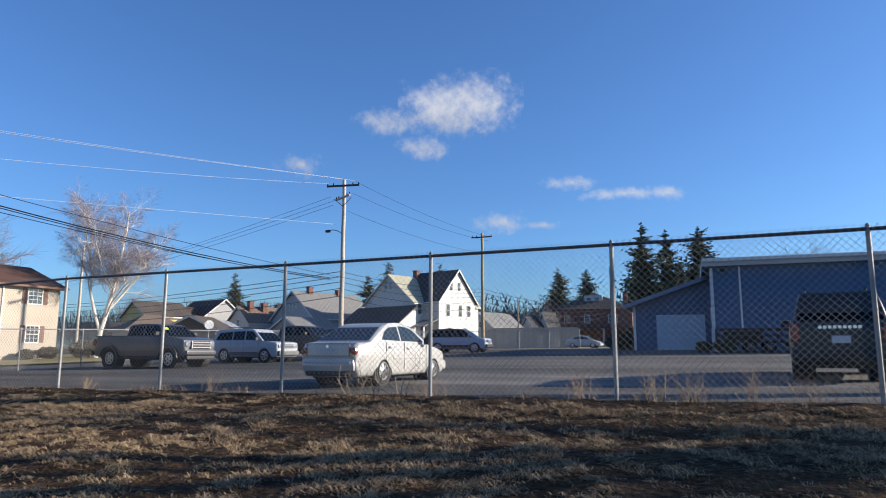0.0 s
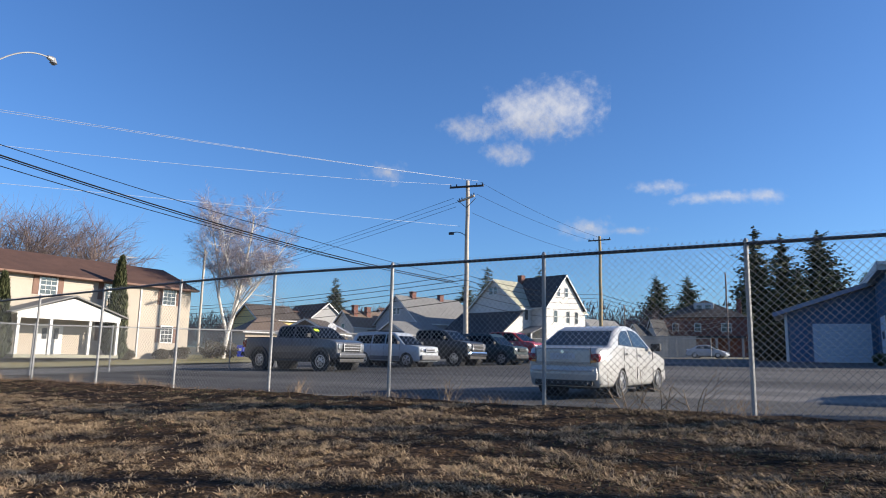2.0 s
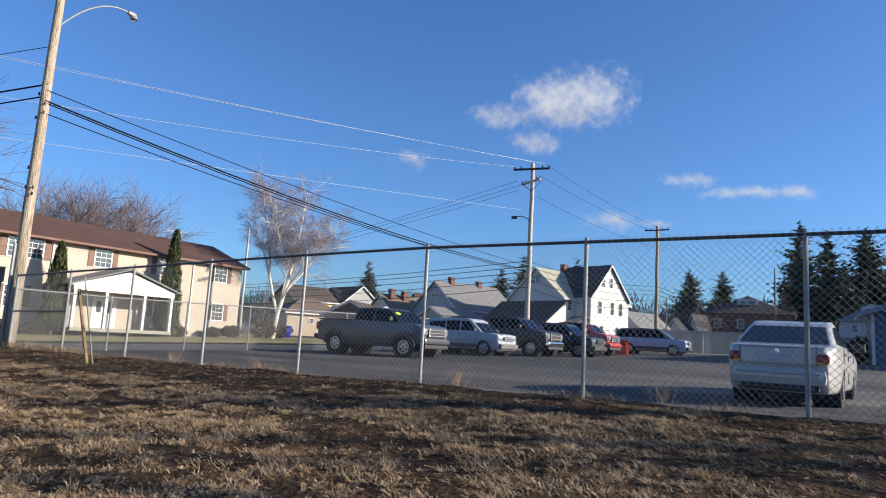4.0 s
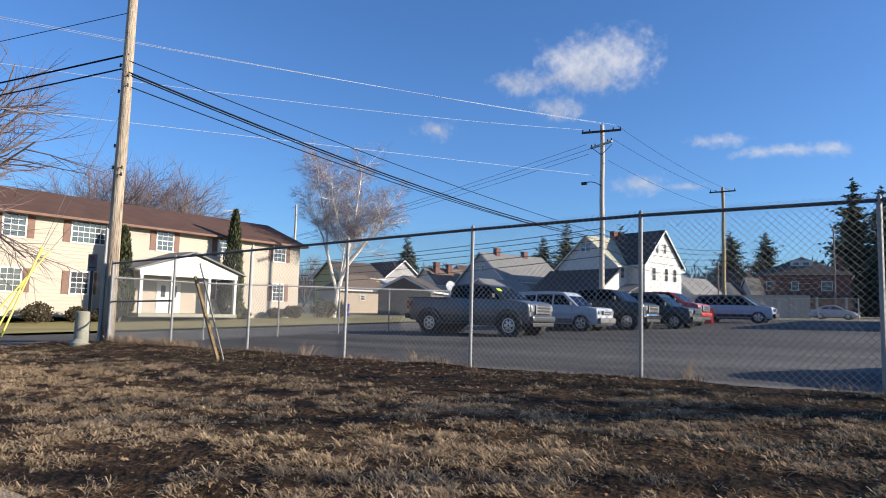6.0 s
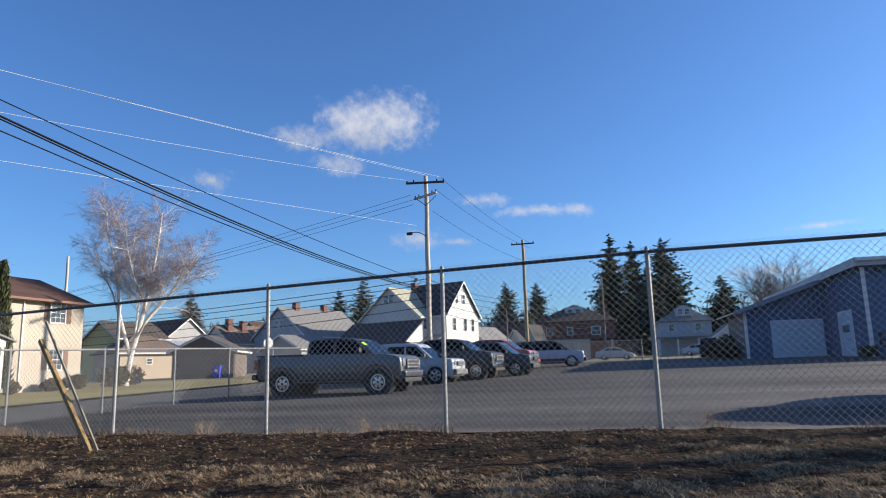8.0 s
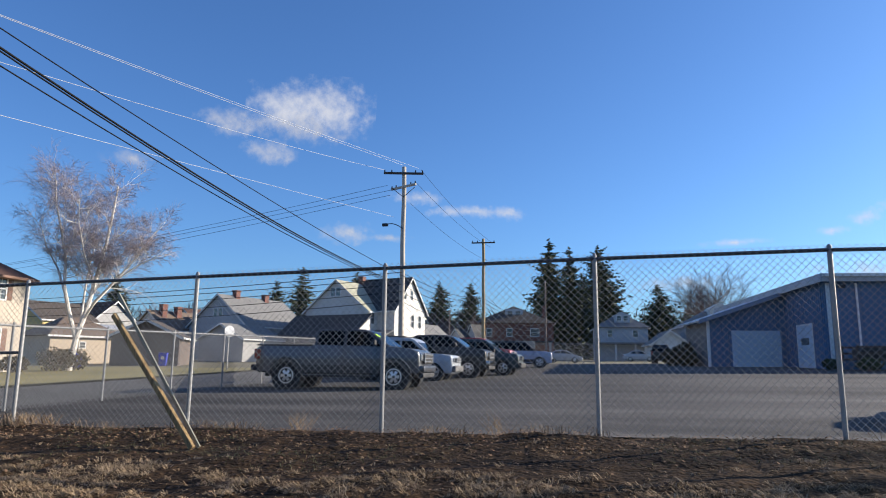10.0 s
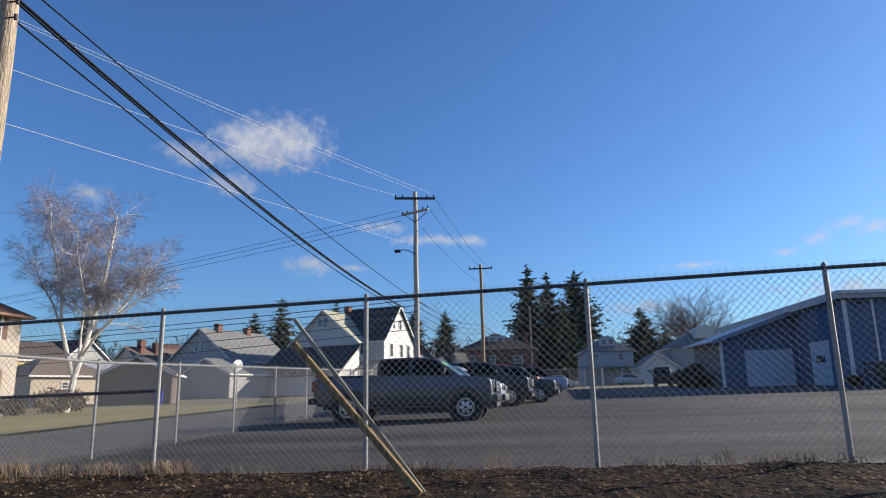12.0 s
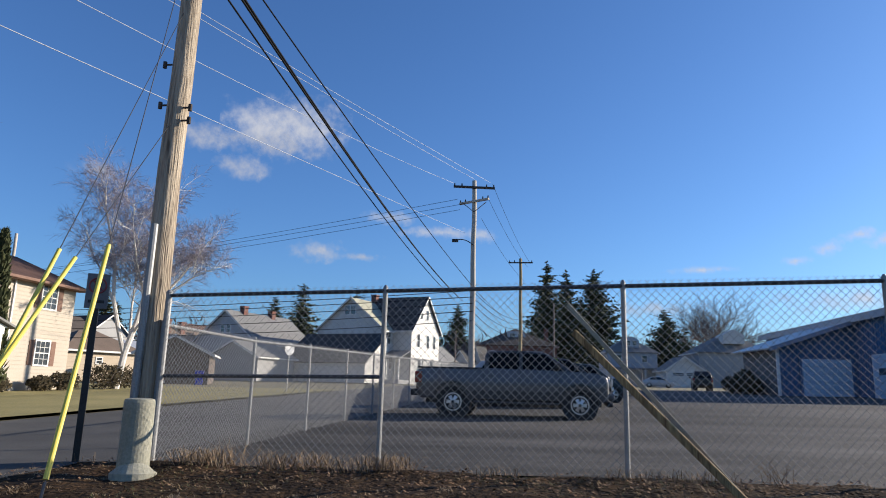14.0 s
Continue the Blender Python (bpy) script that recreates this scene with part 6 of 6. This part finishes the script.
def weed(x, y, h, seed, n=16, m=None):
    rng = random.Random(seed)
    w = thing("dry_weed", (x, y, gz(x, y)), "dry straw-coloured weed stalks by the fence", "weed", group="weeds along the fence")
    V, F = [], []
    for i in range(n):
        grow(V, F, (rng.gauss(0, 0.12), rng.gauss(0, 0.06), -0.02), (rng.gauss(0, 0.4), rng.gauss(0, 0.4), 1), 0.005, h * rng.uniform(0.4, 1.0), 1, rng, 0.02, 0.7, 2, None, 2)
    raw("stalk", V, F, m or M["weed"], w, kind="stuff")


for i, (x, y, h) in enumerate(((-0.6, 9.95, 0.5), (0.5, 10.0, 0.6), (1.0, 9.9, 0.45), (1.9, 10.0, 0.6), (2.6, 10.05, 0.5), (3.5, 9.95, 0.5), (4.3, 10, 0.55), (-3.2, 10.0, 0.3), (-8.0, 9.95, 0.45), (-11.6, 10.0, 0.35), (-16.6, 10, 0.3), (-19.6, 10, 0.3), (-26.3, 9.9, 0.35))):
    weed(x, y, h, 200 + i)
for i, (x, y) in enumerate(((-4.4, 10.3), (-3.9, 10.4), (-4.9, 10.35))):
    bare_tree("bare_bush", "low twiggy bare bush by the fence", x, y, gz(x, y), 1.25, 0.016, 3, 300 + i, M["weed"], M["weed"], 0.0, 1.1, ((0.3, 0, 0.8), (-0.4, 0.1, 0.7), (0, -0.2, 1)), 0.5, 3)
# ---------------------------------------------------------------- things round the pole
def beam(parent, name, p, q, w, h, m, label=""):
    p, q = Vector(p), Vector(q)
    d = q - p
    rot = d.to_track_quat("Z", "X").to_matrix().to_4x4()
    bm = bmesh.new()
    bmesh.ops.create_cube(bm, size=1, matrix=Matrix.Translation((p + q) / 2) @ rot @ Matrix.Diagonal((w, h, d.length, 1)))
    bmesh.ops.bevel(bm, geom=list(bm.edges), offset=min(w, h) * 0.12, segments=1, affect="EDGES")
    return part(name, bm, m, parent, label)


def guy(x0, y0, top, glen, label):
    """A guy wire from the pole to the ground, its lower end sleeved in yellow plastic."""
    z0 = gz(x0, y0)
    g = thing("guy_wire", (x0, y0, z0), label, "guy wire", group="guy wires")
    b = Vector(top) - Vector((x0, y0, z0))
    d = b.normalized()
    part("strand", tube([d * -0.15, b], 0.006, 5), M["rail"], g)
    part("guard", tube([d * 0.4, d * (0.4 + glen)], 0.024, 10), M["yellow"], g, "yellow plastic guard")
    part("anchor_rod", tube([d * -0.25, d * 0.38], 0.014, 6), M["rail"], g)
    return g


guy(-26.57, 6.62, (-27.72, 9.8, 8.8), 2.45, "guy wire in a yellow guard beside the pole")
guy(-27.7, 6.35, (-27.74, 9.8, 5.6), 2.8, "slanting guy wire in a yellow guard beside the pole")
guy(-27.95, 6.95, (-27.72, 9.8, 7.4), 2.5, "slanting guy wire in a yellow guard beside the pole")
sg = thing("street_sign", (-28.5, 9.75, gz(-28.5, 9.75)), "no-parking sign on a black post beside the pole", "sign", 28)
part("post", B(-0.05, 0.05, -0.025, 0.025, -0.3, 2.55), M["blackmetal"], sg, "black steel post")
pl = part("plate", B(-0.17, 0.17, -0.045, -0.028, 2.4, 2.98, 0.006), M["signgrey"], sg, "plate shaded dark grey, with a ringed letter")
ring = [(0.125 * math.cos(2 * math.pi * i / 24), -0.048, 2.78 + 0.125 * math.sin(2 * math.pi * i / 24)) for i in range(25)]
part("ring", tube(ring, 0.014, 5), M["signring"], pl)
part("slash", tube([(-0.085, -0.05, 2.865), (0.085, -0.05, 2.695)], 0.012, 5), M["signring"], pl)
part("letter", tube([(-0.035, -0.047, 2.7), (-0.035, -0.047, 2.86), (0.02, -0.047, 2.86), (0.045, -0.047, 2.835), (0.045, -0.047, 2.805), (0.02, -0.047, 2.78), (-0.035, -0.047, 2.78)], 0.013, 5), M["plastic"], pl)
part("bar", B(-0.12, 0.12, -0.05, -0.045, 2.49, 2.54), M["plastic"], pl)
sg.scale = (0.85, 0.85, 0.84)
lt = thing("leaning_timber", (-20.35, 8.3, 1.0), "weathered timber beam and board leaning beside the fence", "timber")
beam(lt, "beam", (0, 0, -0.15), (-1.67, 0.5, 1.58), 0.075, 0.06, M["plank"], "yellowish square beam")
beam(lt, "board", (0.02, 0.12, -0.15), (-1.73, 0.64, 1.9), 0.05, 0.022, M["concrete"], "pale grey board")

# stop sign, bins, odds and ends
ss = thing("stop_sign", (-37.4, 40.8, gz(-37.4, 40.8)), "back of an octagonal stop sign on a steel post", "sign", 60)
bm = bmesh.new()
prism(bm, [(0.38 * math.cos(math.pi / 8 + i * math.pi / 4), 2.55 + 0.38 * math.sin(math.pi / 8 + i * math.pi / 4)) for i in range(8)], "y", -0.006, 0.006)
part("plate", bm, M["signwhite"], ss, "pale octagonal plate")
part("post", B(-0.03, 0.03, 0.01, 0.05, -0.3, 2.9), M["galv"], ss)


def bin_cart(x, y, rot):
    b = thing("recycling_bin", (x, y, gz(x, y) + 0.05), "blue wheeled recycling bin on the lawn", "bin", rot)
    bm = bmesh.new()
    vs = [bm.verts.new((sx * w, sy * d, z)) for z, w, d in ((0.05, 0.24, 0.28), (1.0, 0.31, 0.37)) for sx, sy in ((-1, -1), (1, -1), (1, 1), (-1, 1))]
    for f in ((0, 1, 5, 4), (1, 2, 6, 5), (2, 3, 7, 6), (3, 0, 4, 7), (3, 2, 1, 0), (4, 5, 6, 7)):
        bm.faces.new([vs[i] for i in f])
    part("body", bm, M["binblue"], b)
    part("lid", B(-0.33, 0.33, -0.4, 0.42, 1.0, 1.08, 0.03), M["binblue"], b)
    part("logo", B(-0.12, 0.12, -0.36, -0.34, 0.55, 0.8), M["signwhite"], b, "white emblem")
    for s in (-1, 1):
        bm = bmesh.new()
        rod(bm, (s * 0.24, 0.34, 0.12), (s * 0.3, 0.34, 0.12), 0.12, 0.12, 12)
        part("wheel", bm, M["tyre"], b)


bin_cart(-47.5, 49.2, 25)
bin_cart(-50.2, 43.0, 40)
og = thing("plow_blade", (-20.3, 44.5, lot_z(-20.3, 44.5)), "orange steel plough blade standing on the lot", "plough blade", 10)
pts = [(0.25 * math.sin(a), 0.62 - 0.62 * math.cos(a)) for a in [i * math.pi / 8 for i in range(9)]]
bm = bmesh.new()
for (a, b), (c, d) in zip(pts, pts[1:]):
    slab(bm, [(-1.1, a, b), (1.1, a, b), (1.1, c, d), (-1.1, c, d)], 0.02)
part("blade", bm, M["p_orange"], og)
for x in (-0.9, -0.3, 0.3, 0.9):
    part("rib", B(x - 0.03, x + 0.03, 0.02, 0.3, 0.05, 1.1), M["p_orange"], og)
og.scale = (0.65, 0.8, 0.8)

# trailer and lumber in the shade of the workshop
tr = thing("flatbed_trailer", (2.4, 42.6, lot_z(2.4, 42.6)), "dark flatbed trailer with side rails by the workshop", "trailer", 4)
part("deck", B(-2.3, 2.3, -0.9, 0.9, 0.55, 0.66, 0.02), M["darkwood"], tr)
for y in (-0.88, 0.88):
    for z in (0.95, 1.3):
        part("rail", B(-2.3, 2.3, y - 0.03, y + 0.03, z - 0.06, z + 0.06), M["darkwood"], tr)
    for x in (-2.25, -1.1, 0, 1.1, 2.25):
        part("stake", B(x - 0.04, x + 0.04, y - 0.04, y + 0.04, 0.5, 1.38), M["darkwood"], tr)
for x in (-0.5, 0.5):
    for s in (-1, 1):
        wheel(tr, x, s * 1.0, 0.33, 0.2, 5, M["cladding"])
part("load", B(-1.9, 0.2, -0.6, 0.6, 0.66, 1.25, 0.1), M["blackmetal"], tr, "dark covered load")
for i, (x, y, r, h) in enumerate(((0.6, 41.2, 0.7, 0.4), (4.6, 41.5, 0.9, 0.5), (-0.6, 43.2, 0.5, 0.35))):
    shrub("shrub", "low green weeds beside the workshop", x, y, lot_z(x, y), r, h, 140 + i, M["arbor"], 400)

# ---------------------------------------------------------------- clouds
def cloud_mat(name, seed, thick, bright):
    m = bpy.data.materials.new(name)
    m.use_nodes = True
    nt = m.node_tree
    nt.nodes.clear()
    tc = nt.nodes.new("ShaderNodeTexCoord")
    mp = nt.nodes.new("ShaderNodeMapping")
    mp.inputs["Location"].default_value = (seed, seed * 0.7, 0)
    nt.links.new(tc.outputs["Object"], mp.inputs[0])
    n = nt.nodes.new("ShaderNodeTexNoise")
    n.inputs["Scale"].default_value, n.inputs["Detail"].default_value, n.inputs["Roughness"].default_value = 0.016, 8, 0.58
    nt.links.new(mp.outputs[0], n.inputs["Vector"])
    # fall-off towards the rim of the card, from its own coordinates
    ln = nt.nodes.new("ShaderNodeVectorMath")
    ln.operation = "LENGTH"
    gm = nt.nodes.new("ShaderNodeMapping")
    gm.inputs["Location"].default_value, gm.inputs["Scale"].default_value = (-1, -1, 0), (2, 2, 0)
    nt.links.new(tc.outputs["Generated"], gm.inputs[0])
    nt.links.new(gm.outputs[0], ln.inputs[0])
    sub = nt.nodes.new("ShaderNodeMath")
    sub.operation = "MULTIPLY_ADD"
    sub.inputs[1].default_value, sub.inputs[2].default_value = -0.5, thick
    nt.links.new(ln.outputs["Value"], sub.inputs[0])
    add = nt.nodes.new("ShaderNodeMath")
    add.operation = "ADD"
    nt.links.new(sub.outputs[0], add.inputs[0])
    nt.links.new(n.outputs[0], add.inputs[1])
    mr = nt.nodes.new("ShaderNodeMapRange")
    mr.interpolation_type = "SMOOTHSTEP"
    mr.inputs[1].default_value, mr.inputs[2].default_value, mr.inputs[3].default_value, mr.inputs[4].default_value = 0.45, 1.15, 0.0, 0.85
    nt.links.new(add.outputs[0], mr.inputs[0])
    tr_ = nt.nodes.new("ShaderNodeBsdfTransparent")
    em = nt.nodes.new("ShaderNodeEmission")
    em.inputs[0].default_value, em.inputs[1].default_value = (0.86, 0.87, 0.93, 1), bright
    mx = nt.nodes.new("ShaderNodeMixShader")
    out = nt.nodes.new("ShaderNodeOutputMaterial")
    nt.links.new(mr.outputs[0], mx.inputs[0])
    nt.links.new(tr_.outputs[0], mx.inputs[1])
    nt.links.new(em.outputs[0], mx.inputs[2])
    nt.links.new(mx.outputs[0], out.inputs[0])
    return m


def cloud(az, el, wdeg, hdeg, seed, thick=0.35, bright=0.42, tilt=0.0):
    """A far cloud, az degrees from +y towards +x and el degrees up."""
    D = 3000.0
    a, e = radians(az), radians(el)
    c = Vector((-10 + D * math.sin(a) * math.cos(e), D * math.cos(a) * math.cos(e), 2 + D * math.sin(e)))
    w, h = D * math.tan(radians(wdeg / 2)), D * math.tan(radians(hdeg / 2))
    bm = poly(bmesh.new(), [(-w, -h, 0), (w, -h, 0), (w, h, 0), (-w, h, 0)])
    ob = part("cloud", bm, cloud_mat("cloud_vapour", seed, thick, bright))
    ob.matrix_basis = look(c, (-10, 0, 2), tilt) @ pose(0, 0, 0, 0, 180, 0)
    return tagged(ob, "white cloud drifting far off in blue sky", "cloud", "clouds", "structure")


cloud(-21.2, 21.2, 8.0, 5.4, 3.0, 0.5, 0.44)
cloud(-24.8, 21.0, 6.4, 4.0, 11.0, 0.52, 0.44)
cloud(-23.6, 19.6, 12.5, 3.6, 15.0, 0.4, 0.36)
cloud(-29.3, 19.4, 6.0, 2.8, 18.0, 0.44, 0.38)
cloud(-25.8, 17.3, 5.4, 2.4, 21.0, 0.46, 0.38)
cloud(-12.9, 14.1, 6.0, 1.5, 31.0, 0.42)
cloud(-8.4, 13.0, 9.5, 1.3, 41.0, 0.44)
cloud(-5.2, 12.8, 4.0, 1.5, 45.0, 0.44)
cloud(-19.1, 10.9, 5.5, 2.2, 51.0, 0.44, 0.38)
cloud(-15.6, 10.6, 6.0, 1.0, 55.0, 0.38, 0.36)
cloud(-36.6, 15.5, 5.0, 2.4, 61.0, 0.38, 0.36)
cloud(13.3, 9.7, 6.5, 0.9, 71.0, 0.4)
cloud(20.1, 10.1, 2.8, 1.0, 81.0, 0.42)
cloud(22.2, 10.9, 2.6, 1.6, 91.0, 0.44)
cloud(24.3, 11.75, 3.0, 1.2, 101.0, 0.46)
cloud(25.9, 11.2, 3.0, 1.4, 105.0, 0.46)
cloud(9.0, 6.6, 14, 2.2, 111.0, 0.34)
cloud(24.0, 7.0, 16, 3.0, 121.0, 0.38)

for i, (x, y, r, h) in enumerate(((-6.9, 53.5, 0.8, 0.6), (-7.8, 54.6, 0.9, 0.7), (-6.6, 56.0, 0.9, 0.9))):
    shrub("shrub", "dark leafless scrub beside the low wing", x, y, lot_z(x, y), r, h, 160 + i, M["shrub"], 900, 0.12)
suv("suv", "dark suv parked beside the low wing", -6.6, 70.0, 80.0, M["p_black"], M["plastic"])
